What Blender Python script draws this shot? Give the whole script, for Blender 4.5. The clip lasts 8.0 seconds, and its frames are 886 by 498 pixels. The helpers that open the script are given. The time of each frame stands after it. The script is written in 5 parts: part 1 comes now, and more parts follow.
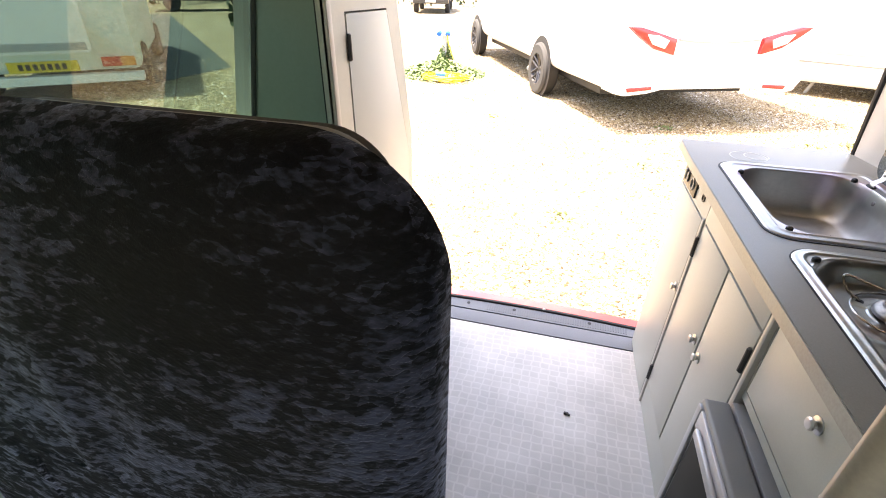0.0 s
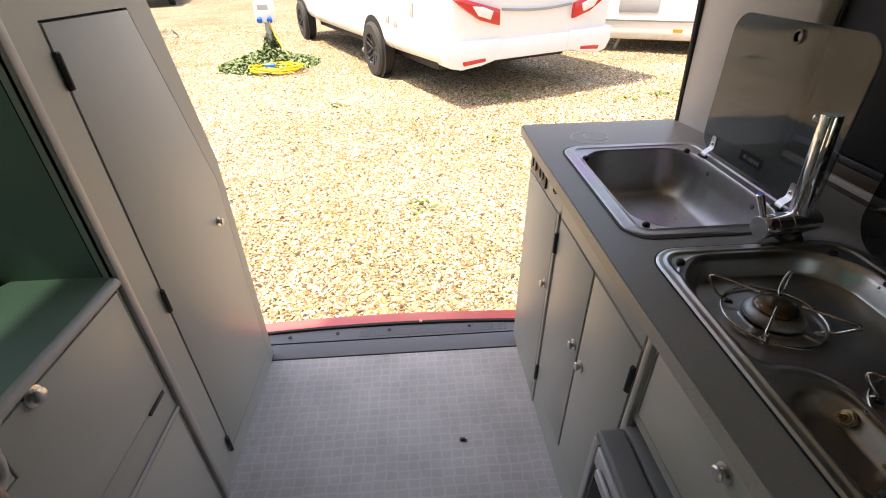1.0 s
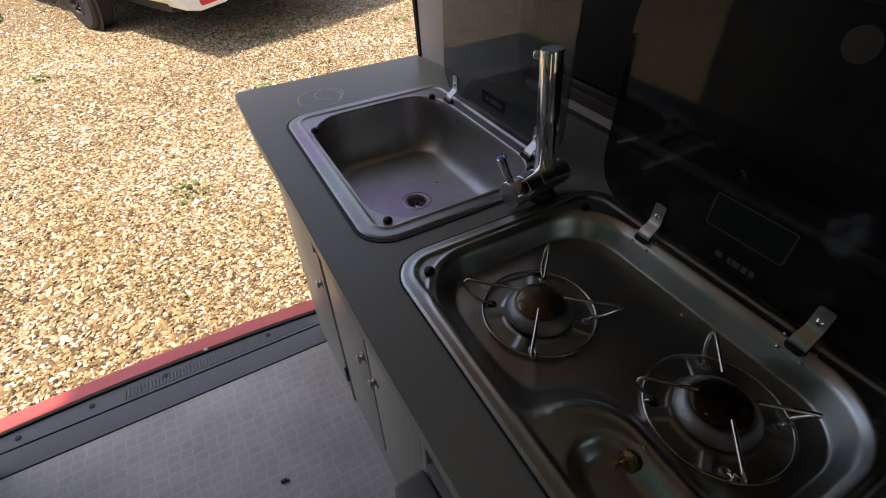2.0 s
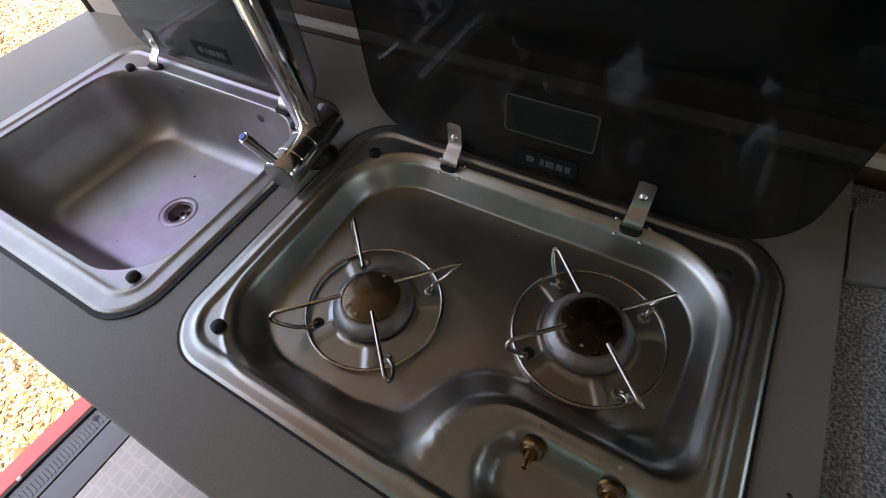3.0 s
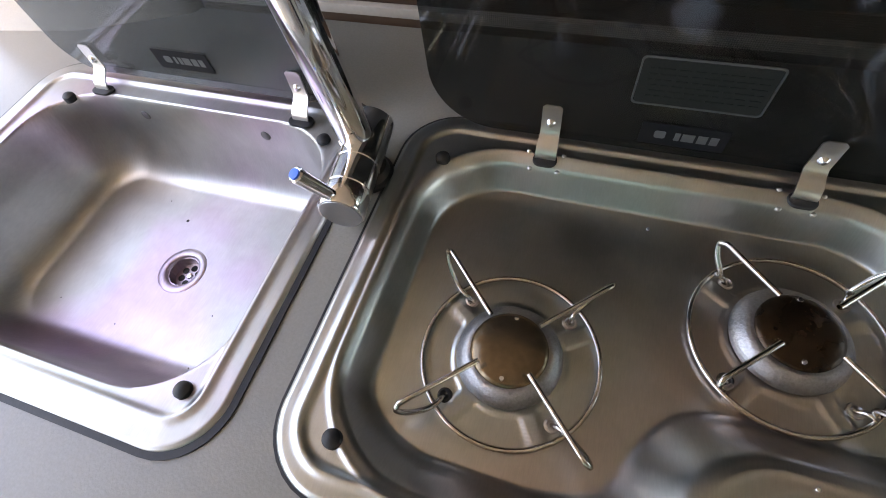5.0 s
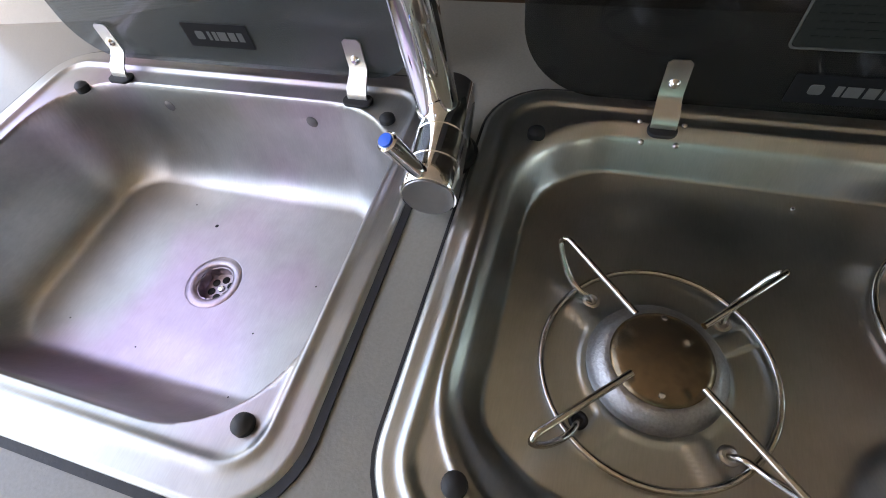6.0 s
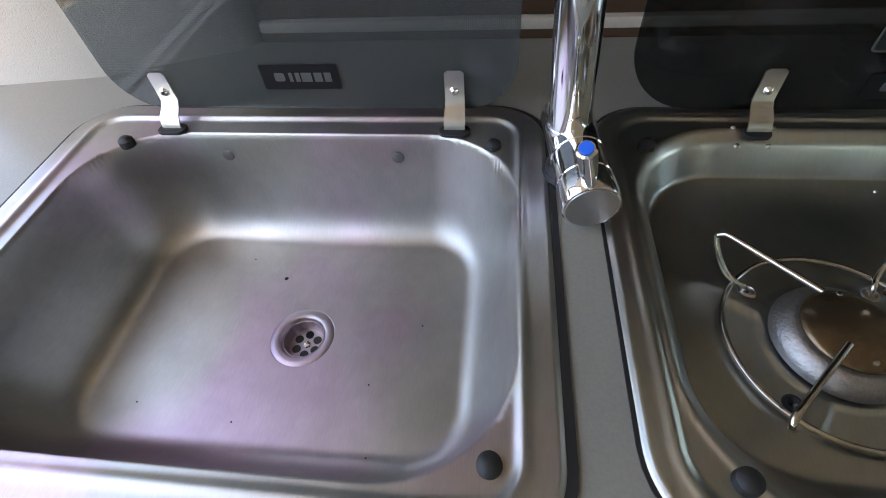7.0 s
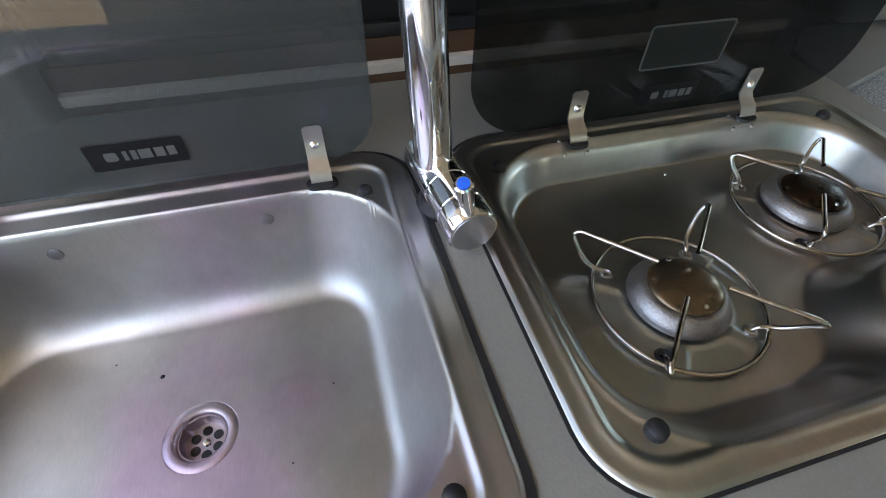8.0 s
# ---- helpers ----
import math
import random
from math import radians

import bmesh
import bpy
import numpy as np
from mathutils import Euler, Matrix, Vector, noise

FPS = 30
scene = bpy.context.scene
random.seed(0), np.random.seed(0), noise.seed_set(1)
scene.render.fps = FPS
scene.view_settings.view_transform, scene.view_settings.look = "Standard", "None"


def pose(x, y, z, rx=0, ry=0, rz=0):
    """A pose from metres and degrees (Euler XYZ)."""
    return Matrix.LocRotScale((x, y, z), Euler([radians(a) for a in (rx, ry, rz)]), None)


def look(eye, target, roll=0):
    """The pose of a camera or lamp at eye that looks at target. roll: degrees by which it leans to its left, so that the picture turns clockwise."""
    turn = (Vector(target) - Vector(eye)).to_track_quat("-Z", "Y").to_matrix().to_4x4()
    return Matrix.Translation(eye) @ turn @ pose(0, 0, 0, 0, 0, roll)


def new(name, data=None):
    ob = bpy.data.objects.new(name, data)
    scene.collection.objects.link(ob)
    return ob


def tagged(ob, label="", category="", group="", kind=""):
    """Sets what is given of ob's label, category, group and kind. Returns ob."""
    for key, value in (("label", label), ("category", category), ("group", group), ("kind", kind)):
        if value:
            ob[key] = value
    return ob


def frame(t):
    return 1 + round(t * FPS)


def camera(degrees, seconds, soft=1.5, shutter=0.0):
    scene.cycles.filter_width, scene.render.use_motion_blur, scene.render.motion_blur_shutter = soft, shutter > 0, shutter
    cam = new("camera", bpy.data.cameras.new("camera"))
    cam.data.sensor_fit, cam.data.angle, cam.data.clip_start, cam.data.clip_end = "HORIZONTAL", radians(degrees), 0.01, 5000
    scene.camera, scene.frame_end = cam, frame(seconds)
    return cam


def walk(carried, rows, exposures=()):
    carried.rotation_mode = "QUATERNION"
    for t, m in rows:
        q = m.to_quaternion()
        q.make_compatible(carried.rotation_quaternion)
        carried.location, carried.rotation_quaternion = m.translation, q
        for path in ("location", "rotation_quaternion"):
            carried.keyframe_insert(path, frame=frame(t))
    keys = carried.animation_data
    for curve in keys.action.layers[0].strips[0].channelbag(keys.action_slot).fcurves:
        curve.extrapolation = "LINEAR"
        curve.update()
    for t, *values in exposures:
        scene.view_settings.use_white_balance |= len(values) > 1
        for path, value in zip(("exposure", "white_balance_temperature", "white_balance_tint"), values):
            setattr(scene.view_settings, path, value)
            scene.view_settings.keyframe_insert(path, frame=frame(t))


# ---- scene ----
cam = camera(87.7, 8.0, soft=1.0)
PATH = [
    (0, (-0.294, -1.012, 1.305), (-0.732, 0.655, 0.29), 1.0),
    (0.5, (-0.298, -0.826, 1.306), (-0.395, 0.877, 0.262), -1.1),
    (1, (-0.24, -0.744, 1.311), (-0.159, 0.936, 0.228), -1.4),
    (1.5, (-0.11, -0.613, 1.304), (0.262, 0.96, 0.125), -1.6),
    (2, (0.002, -0.524, 1.282), (0.702, 0.809, -0.035), -2.1),
    (2.2, (0.045, -0.504, 1.266), (0.86, 0.717, -0.093), -2.1),
    (3.3, (0.152, -0.42, 1.228), (1.1, 0.133, -0.444), -9.0),
    (3.5, (0.165, -0.397, 1.21), (1.086, 0.097, -0.495), -10.3),
    (4, (0.182, -0.356, 1.199), (1.089, 0.103, -0.524), -11.4),
    (4.5, (0.181, -0.312, 1.191), (1.089, 0.165, -0.526), -11.8),
    (4.7, (0.177, -0.285, 1.203), (1.089, 0.202, -0.509), -12.0),
    (5.8, (0.163, -0.205, 1.169), (1.159, 0.298, -0.492), -11.9),
    (6, (0.163, -0.167, 1.134), (1.178, 0.327, -0.517), -11.9),
    (6.2, (0.159, -0.118, 1.115), (1.225, 0.331, -0.516), -10.6),
    (6.5, (0.156, -0.055, 1.106), (1.285, 0.343, -0.496), -9.7),
    (6.8, (0.134, -0.007, 1.121), (1.356, 0.275, -0.437), -6.6),
    (7, (0.118, -0.003, 1.129), (1.366, 0.212, -0.419), -5.6),
    (7.2, (0.098, 0.011, 1.139), (1.378, 0.122, -0.395), -3.8),
    (7.5, (0.085, -0.002, 1.14), (1.397, -0.045, -0.368), -2.2),
    (8, (0.121, 0.027, 1.145), (1.404, -0.38, -0.334), 2.2),
]
EXPOSURES = [
    (0.0, 3.2, 7950, 17), (0.3, 2.85, 8100, 17), (0.5, 2.45, 8150, 17), (1.0, 1.75, 8000, 17), (1.5, 1.22, 7700, 17), (2.2, 0.8, 7600, 17),
    (3.3, 3.0, 8000, 18), (3.6, 3.35, 8000, 18), (4.0, 3.6, 8000, 18), (4.7, 3.66, 7850, 18), (6.0, 3.38, 7700, 15), (6.5, 3.28, 7500, 13),
    (7.0, 3.15, 7400, 11), (7.5, 3.25, 7400, 11), (8.0, 3.37, 7400, 11),
]
walk(cam, [(t, look(eye, target, roll)) for t, eye, target, roll in PATH], EXPOSURES)

# ---- light ----
world = bpy.data.worlds.new("sky")
scene.world = world
world.use_nodes = True
wn = world.node_tree.nodes
sky = wn.new("ShaderNodeTexSky")
sky.sky_type = 'NISHITA'
sky.sun_disc = False
SUN_TO = Vector((-0.33, -0.06, 1.0)).normalized()
sky.sun_elevation = math.asin(SUN_TO.z)
sky.sun_rotation = math.atan2(SUN_TO.x, SUN_TO.y)
sky.air_density, sky.dust_density, sky.ozone_density = 1.0, 2.5, 1.0
wn["Background"].inputs["Strength"].default_value = 0.15
world.node_tree.links.new(sky.outputs[0], wn["Background"].inputs["Color"])
sun_data = bpy.data.lights.new("sun", 'SUN')
sun_data.energy, sun_data.angle, sun_data.color = 3.5, radians(2.0), (1.0, 0.95, 0.86)
sun = new("sun", sun_data)
sun.matrix_world = look(tuple(SUN_TO * 30), (0, 0, 0))

# ---- materials ----
def nodes_of(name):
    m = bpy.data.materials.new(name)
    m.use_nodes = True
    t = m.node_tree
    return m, t.nodes, t.links, t.nodes["Principled BSDF"]


def coords(n, l, scale=(1, 1, 1)):
    tc, mp = n.new("ShaderNodeTexCoord"), n.new("ShaderNodeMapping")
    mp.inputs["Scale"].default_value = scale
    l.new(tc.outputs["Object"], mp.inputs["Vector"])
    return mp.outputs[0]


def noise_node(n, l, vec, scale, detail=4.0, rough=0.55):
    t = n.new("ShaderNodeTexNoise")
    t.inputs["Scale"].default_value, t.inputs["Detail"].default_value = scale, detail
    t.inputs["Roughness"].default_value = rough
    l.new(vec, t.inputs["Vector"])
    return t.outputs["Fac"]


def ramp_node(n, l, fac, stops):
    r = n.new("ShaderNodeValToRGB")
    while len(r.color_ramp.elements) < len(stops):
        r.color_ramp.elements.new(0.5)
    for e, (p, c) in zip(r.color_ramp.elements, stops):
        e.position, e.color = p, (*c, 1)
    l.new(fac, r.inputs["Fac"])
    return r.outputs["Color"]


def shade(c, k):
    return tuple(min(1.0, v * k) for v in c)


def surface(name, color, rough=0.5, metal=0.0, big=3.0, fine=120.0, vary=0.12, bump=0.1, stretch=(1, 1, 1), spec=0.5, coat=0.0, rvary=0.08):
    """Colour with broad and fine variation, uneven gloss and fine relief."""
    m, n, l, p = nodes_of(name)
    vec = coords(n, l, stretch)
    a, b = noise_node(n, l, vec, big), noise_node(n, l, vec, fine, 3.0)
    mixed = n.new("ShaderNodeMath")
    mixed.operation = 'ADD'
    l.new(a, mixed.inputs[0]), l.new(b, mixed.inputs[1])
    half = n.new("ShaderNodeMath")
    half.operation = 'MULTIPLY'
    half.inputs[1].default_value = 0.5
    l.new(mixed.outputs[0], half.inputs[0])
    col = ramp_node(n, l, half.outputs[0], [(0.3, shade(color, 1 - vary)), (0.7, shade(color, 1 + vary))])
    l.new(col, p.inputs["Base Color"])
    rr = n.new("ShaderNodeMapRange")
    rr.inputs["To Min"].default_value, rr.inputs["To Max"].default_value = max(0.02, rough - rvary), min(1, rough + rvary)
    l.new(a, rr.inputs["Value"])
    l.new(rr.outputs[0], p.inputs["Roughness"])
    p.inputs["Metallic"].default_value = metal
    p.inputs["Specular IOR Level"].default_value = spec
    p.inputs["Coat Weight"].default_value = coat
    p.inputs["Coat Roughness"].default_value = 0.08
    if bump:
        bp = n.new("ShaderNodeBump")
        bp.inputs["Strength"].default_value, bp.inputs["Distance"].default_value = bump, 0.002
        l.new(b, bp.inputs["Height"])
        l.new(bp.outputs[0], p.inputs["Normal"])
    return m


def glass(name, tint, gloss_rough=0.01, haze=0.0, hazecol=(0.05, 0.055, 0.06), mirror=0.9, dots=0.0, least=0.035):
    """A tinted pane: light goes straight through with its tint, and the face mirrors more at a slant.
    dots: the spacing of a fine printed dot screen that carries the haze."""
    m, n, l, p = nodes_of(name)
    n.remove(p)
    tr, gl, lw = n.new("ShaderNodeBsdfTransparent"), n.new("ShaderNodeBsdfGlossy"), n.new("ShaderNodeLayerWeight")
    df = n.new("ShaderNodeBsdfDiffuse")
    df.inputs["Color"].default_value = (*hazecol, 1)
    tr.inputs["Color"].default_value = (*tint, 1)
    gl.inputs["Roughness"].default_value = gloss_rough
    lw.inputs["Blend"].default_value = 0.5
    pw, ma = n.new("ShaderNodeMath"), n.new("ShaderNodeMath")
    pw.operation, ma.operation = 'POWER', 'MULTIPLY_ADD'
    pw.inputs[1].default_value = 5.0
    ma.inputs[1].default_value, ma.inputs[2].default_value = mirror, least
    l.new(lw.outputs["Facing"], pw.inputs[0]), l.new(pw.outputs[0], ma.inputs[0])
    m0, m1 = n.new("ShaderNodeMixShader"), n.new("ShaderNodeMixShader")
    m0.inputs[0].default_value = haze
    if dots:
        v = coords(n, l)
        turned, sep, both, amount = n.new("ShaderNodeMapping"), n.new("ShaderNodeSeparateXYZ"), n.new("ShaderNodeMath"), n.new("ShaderNodeMapRange")
        turned.inputs["Rotation"].default_value = (radians(45), 0, 0)
        turned.inputs["Scale"].default_value = (1, 2 * math.pi / dots, 2 * math.pi / dots)
        l.new(v, turned.inputs["Vector"]), l.new(turned.outputs[0], sep.inputs[0])
        both.operation = 'MULTIPLY'
        for k, axis in enumerate(("Y", "Z")):
            wave = n.new("ShaderNodeMath")
            wave.operation = 'SINE'
            l.new(sep.outputs[axis], wave.inputs[0]), l.new(wave.outputs[0], both.inputs[k])
        amount.inputs["From Min"].default_value, amount.inputs["From Max"].default_value = -0.15, 0.25
        amount.inputs["To Min"].default_value, amount.inputs["To Max"].default_value = haze * 0.35, haze * 1.75
        l.new(both.outputs[0], amount.inputs["Value"]), l.new(amount.outputs[0], m0.inputs[0])
    l.new(tr.outputs[0], m0.inputs[1]), l.new(df.outputs[0], m0.inputs[2])
    l.new(ma.outputs[0], m1.inputs[0]), l.new(m0.outputs[0], m1.inputs[1]), l.new(gl.outputs[0], m1.inputs[2])
    l.new(m1.outputs[0], n["Material Output"].inputs["Surface"])
    return m


PAINT = surface("cabinet_paint", (0.40, 0.405, 0.37), 0.42, big=2.5, fine=260, vary=0.05, bump=0.05)
EDGING = surface("grey_edging", (0.42, 0.40, 0.37), 0.35, vary=0.05, bump=0.03)
TEAL = surface("teal_laminate", (0.17, 0.235, 0.205), 0.38, vary=0.06, bump=0.03)
LAMINATE = surface("grey_laminate", (0.248, 0.240, 0.214), 0.41, big=5, fine=420, vary=0.12, bump=0.10)
LAMINATE_EDGE = surface("laminate_edge", (0.33, 0.32, 0.285), 0.4, fine=200, vary=0.15)
# Black for rubber and dark parts, and for the shade in gaps and holes.
BLACK_GAP = surface("black_rubber_and_shade", (0.012, 0.012, 0.013), 0.6, bump=0.15, fine=200)
BLACK_PLASTIC = surface("black_plastic", (0.02, 0.02, 0.022), 0.35, fine=300, bump=0.1)
DARK_TRIM = surface("dark_sill_trim", (0.115, 0.125, 0.14), 0.5, fine=500, bump=0.25, vary=0.15)
RED = surface("red_paint", (0.60, 0.10, 0.09), 0.35, coat=0.4, fine=80, vary=0.06, bump=0.02)
CHROME = surface("chrome", (0.86, 0.86, 0.87), 0.06, 1.0, fine=60, vary=0.02, bump=0.0, rvary=0.03)
WIRE = surface("plated_wire", (0.56, 0.53, 0.485), 0.15, 1.0, big=40, fine=200, vary=0.25, bump=0.05)
PEWTER = surface("brushed_nickel", (0.54, 0.525, 0.50), 0.3, 1.0, vary=0.06)
PEWTER_DULL = surface("satin_nickel", (0.40, 0.395, 0.40), 0.45, 1.0, vary=0.06)
BRASS = surface("tarnished_brass", (0.34, 0.20, 0.075), 0.32, 1.0, big=60, fine=300, vary=0.3)
BURNER_ALU = surface("burner_casting", (0.37, 0.36, 0.35), 0.46, 1.0, big=60, fine=500, vary=0.25, bump=0.25)
CAP_BROWN = surface("heat_stained_cap", (0.165, 0.118, 0.07), 0.24, 0.85, big=35, fine=200, vary=0.35, bump=0.06)
CAP_DARK = surface("burnt_cap", (0.04, 0.024, 0.013), 0.27, 0.8, big=35, fine=200, vary=0.45, bump=0.08)
TAB_GREY = surface("grey_plug", (0.10, 0.09, 0.09), 0.5, vary=0.1)
BLUE = surface("blue_marker", (0.01, 0.13, 0.75), 0.3, vary=0.03, bump=0.0)
WALL_BLACK = surface("black_blind", (0.006, 0.006, 0.007), 0.7, bump=0.2, fine=300)
# Brown of the wood trim; also paints the shade below the side window.
WOOD_AND_SHADE = surface("brown_wood_and_shade", (0.10, 0.05, 0.028), 0.5, big=6, fine=90, vary=0.3, stretch=(1, 0.1, 1))
WHITE_STRIP = surface("white_strip", (0.62, 0.56, 0.50), 0.5, fine=200, vary=0.08)
PILLAR = surface("fabric_trim", (0.54, 0.50, 0.455), 0.9, fine=600, vary=0.1, bump=0.4)
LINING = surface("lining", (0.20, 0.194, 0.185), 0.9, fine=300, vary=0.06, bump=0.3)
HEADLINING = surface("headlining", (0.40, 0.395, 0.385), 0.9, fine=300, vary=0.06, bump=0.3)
LEATHER = surface("grey_leather", (0.105, 0.091, 0.080), 0.45, big=12, fine=260, vary=0.25, bump=0.5)
PIPING = surface("grey_piping", (0.30, 0.285, 0.265), 0.5, fine=300)
FRIDGE = surface("grey_plastic", (0.19, 0.19, 0.19), 0.42, fine=400, vary=0.08, bump=0.15)
SILVER = surface("silver_plastic", (0.48, 0.48, 0.49), 0.35, 0.4, vary=0.05)
LID_GLASS = glass("smoked_glass", (0.54, 0.56, 0.56), 0.03, haze=0.20, hazecol=(0.135, 0.152, 0.157), dots=0.0022)
HOB_GLASS = glass("dark_smoked_glass", (0.40, 0.41, 0.41), 0.05, haze=0.24, hazecol=(0.019, 0.0215, 0.0215), mirror=0.4, dots=0.0022, least=0.026)
WINDOW_GLASS = glass("green_tinted_glass", (0.295, 0.385, 0.355))
CLEAR_GLASS = glass("clear_glass", (0.9, 0.94, 0.92))
RING_MARK = surface("dried_ring", (0.52, 0.51, 0.48), 0.6, big=30, vary=0.2)
LABEL_BLACK = surface("label_film", (0.006, 0.0065, 0.008), 0.6, vary=0.1, spec=0.2)
LABEL_GREY = surface("label_print", (0.075, 0.08, 0.08), 0.5, vary=0.1)
LABEL_LINE = surface("label_border", (0.055, 0.06, 0.06), 0.5, vary=0.1)
LABEL_DIM = surface("label_fine_print", (0.013, 0.015, 0.014), 0.6, vary=0.1, spec=0.15)
LABEL_MID = surface("label_paper", (0.015, 0.018, 0.017), 0.6, fine=500, vary=0.2, spec=0.15)
BODY_WHITE = surface("white_bodywork", (0.80, 0.80, 0.79), 0.3, big=1.0, fine=30, vary=0.03, coat=0.3, bump=0.0)
BODY_GREEN = surface("old_white_bodywork", (0.62, 0.66, 0.62), 0.4, big=2.0, fine=40, vary=0.06, bump=0.0)
TYRE = surface("tyre_rubber", (0.025, 0.025, 0.025), 0.75, fine=120, vary=0.2, bump=0.3)
ALLOY_DARK = surface("dark_alloy", (0.05, 0.05, 0.055), 0.35, 0.6)
LAMP_RED = surface("red_lens", (0.55, 0.012, 0.012), 0.15, coat=0.6, bump=0.0)
LAMP_CLEAR = surface("clear_lens", (0.75, 0.74, 0.72), 0.1, coat=0.6, bump=0.0)
LAMP_AMBER = surface("amber_lens", (0.7, 0.22, 0.02), 0.15, coat=0.6, bump=0.0)
PLATE_YELLOW = surface("plate_yellow", (0.72, 0.50, 0.03), 0.4, vary=0.04)
DARK_CAR = surface("dark_bodywork", (0.03, 0.04, 0.05), 0.25, coat=0.5, bump=0.0)
DARK_GLASS = surface("vehicle_glass", (0.015, 0.018, 0.02), 0.06, bump=0.0)
GREY_SKIRT = surface("grey_skirt", (0.35, 0.36, 0.37), 0.4)
CABLE_YELLOW = surface("yellow_cable", (0.75, 0.55, 0.02), 0.4, vary=0.06)
POST_GREY = surface("galvanised_post", (0.35, 0.36, 0.37), 0.45, 0.5)
POST_WHITE = surface("white_plastic", (0.75, 0.75, 0.73), 0.4, vary=0.04)
LEAF = surface("ivy_leaf", (0.11, 0.165, 0.06), 0.5, big=8, fine=60, vary=0.5)
WEED = surface("weed_leaf", (0.13, 0.18, 0.05), 0.6, big=8, fine=60, vary=0.4)
HEDGE = surface("hedge_leaf", (0.035, 0.06, 0.025), 0.6, big=3, fine=30, vary=0.5)
ASPHALT = surface("asphalt", (0.05, 0.055, 0.055), 0.85, fine=90, vary=0.25, bump=0.4)


def steel(name, base, reflected_tint, rough):
    """Satin stainless: long fine scratches in the gloss, soft smears, and reflected colour painted in broad patches."""
    m, n, l, p = nodes_of(name)
    scratch = noise_node(n, l, coords(n, l, (1, 45, 1)), 26, 2)
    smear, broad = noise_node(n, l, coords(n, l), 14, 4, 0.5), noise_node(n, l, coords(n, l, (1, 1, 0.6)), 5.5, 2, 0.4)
    rr = n.new("ShaderNodeMapRange")
    rr.inputs["From Min"].default_value, rr.inputs["From Max"].default_value = 0.3, 0.7
    rr.inputs["To Min"].default_value, rr.inputs["To Max"].default_value = rough - 0.025, rough + 0.06
    l.new(smear, rr.inputs["Value"]), l.new(rr.outputs[0], p.inputs["Roughness"])
    # Reflected colour is painted into the steel's base colour here.
    tone = ramp_node(n, l, broad, [(0.38, base), (0.48, shade(base, 0.97)), (0.62, reflected_tint)])
    mark = ramp_node(n, l, noise_node(n, l, coords(n, l, (1, 9, 1)), 90, 3, 0.7), [(0.3, (0.90, 0.90, 0.90)), (0.7, (1.0, 1.0, 1.0))])
    stain = ramp_node(n, l, noise_node(n, l, coords(n, l), 22, 5, 0.6), [(0.32, (0.89, 0.88, 0.87)), (0.68, (1.05, 1.05, 1.05))])
    mx, wet = n.new("ShaderNodeMix"), n.new("ShaderNodeMix")
    for node in (mx, wet):
        node.data_type, node.blend_type = 'RGBA', 'MULTIPLY'
        node.inputs[0].default_value = 1.0
    l.new(tone, mx.inputs[6]), l.new(mark, mx.inputs[7])
    l.new(mx.outputs[2], wet.inputs[6]), l.new(stain, wet.inputs[7]), l.new(wet.outputs[2], p.inputs["Base Color"])
    p.inputs["Metallic"].default_value = 1.0
    bp = n.new("ShaderNodeBump")
    bp.inputs["Strength"].default_value, bp.inputs["Distance"].default_value = 0.05, 0.0006
    l.new(scratch, bp.inputs["Height"])
    l.new(bp.outputs[0], p.inputs["Normal"])
    return m


# Lilac on the sink, green and warm on the hob: reflections put into colour.
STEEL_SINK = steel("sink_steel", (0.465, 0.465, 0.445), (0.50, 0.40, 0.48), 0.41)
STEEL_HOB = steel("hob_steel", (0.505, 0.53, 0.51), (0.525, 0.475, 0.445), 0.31)


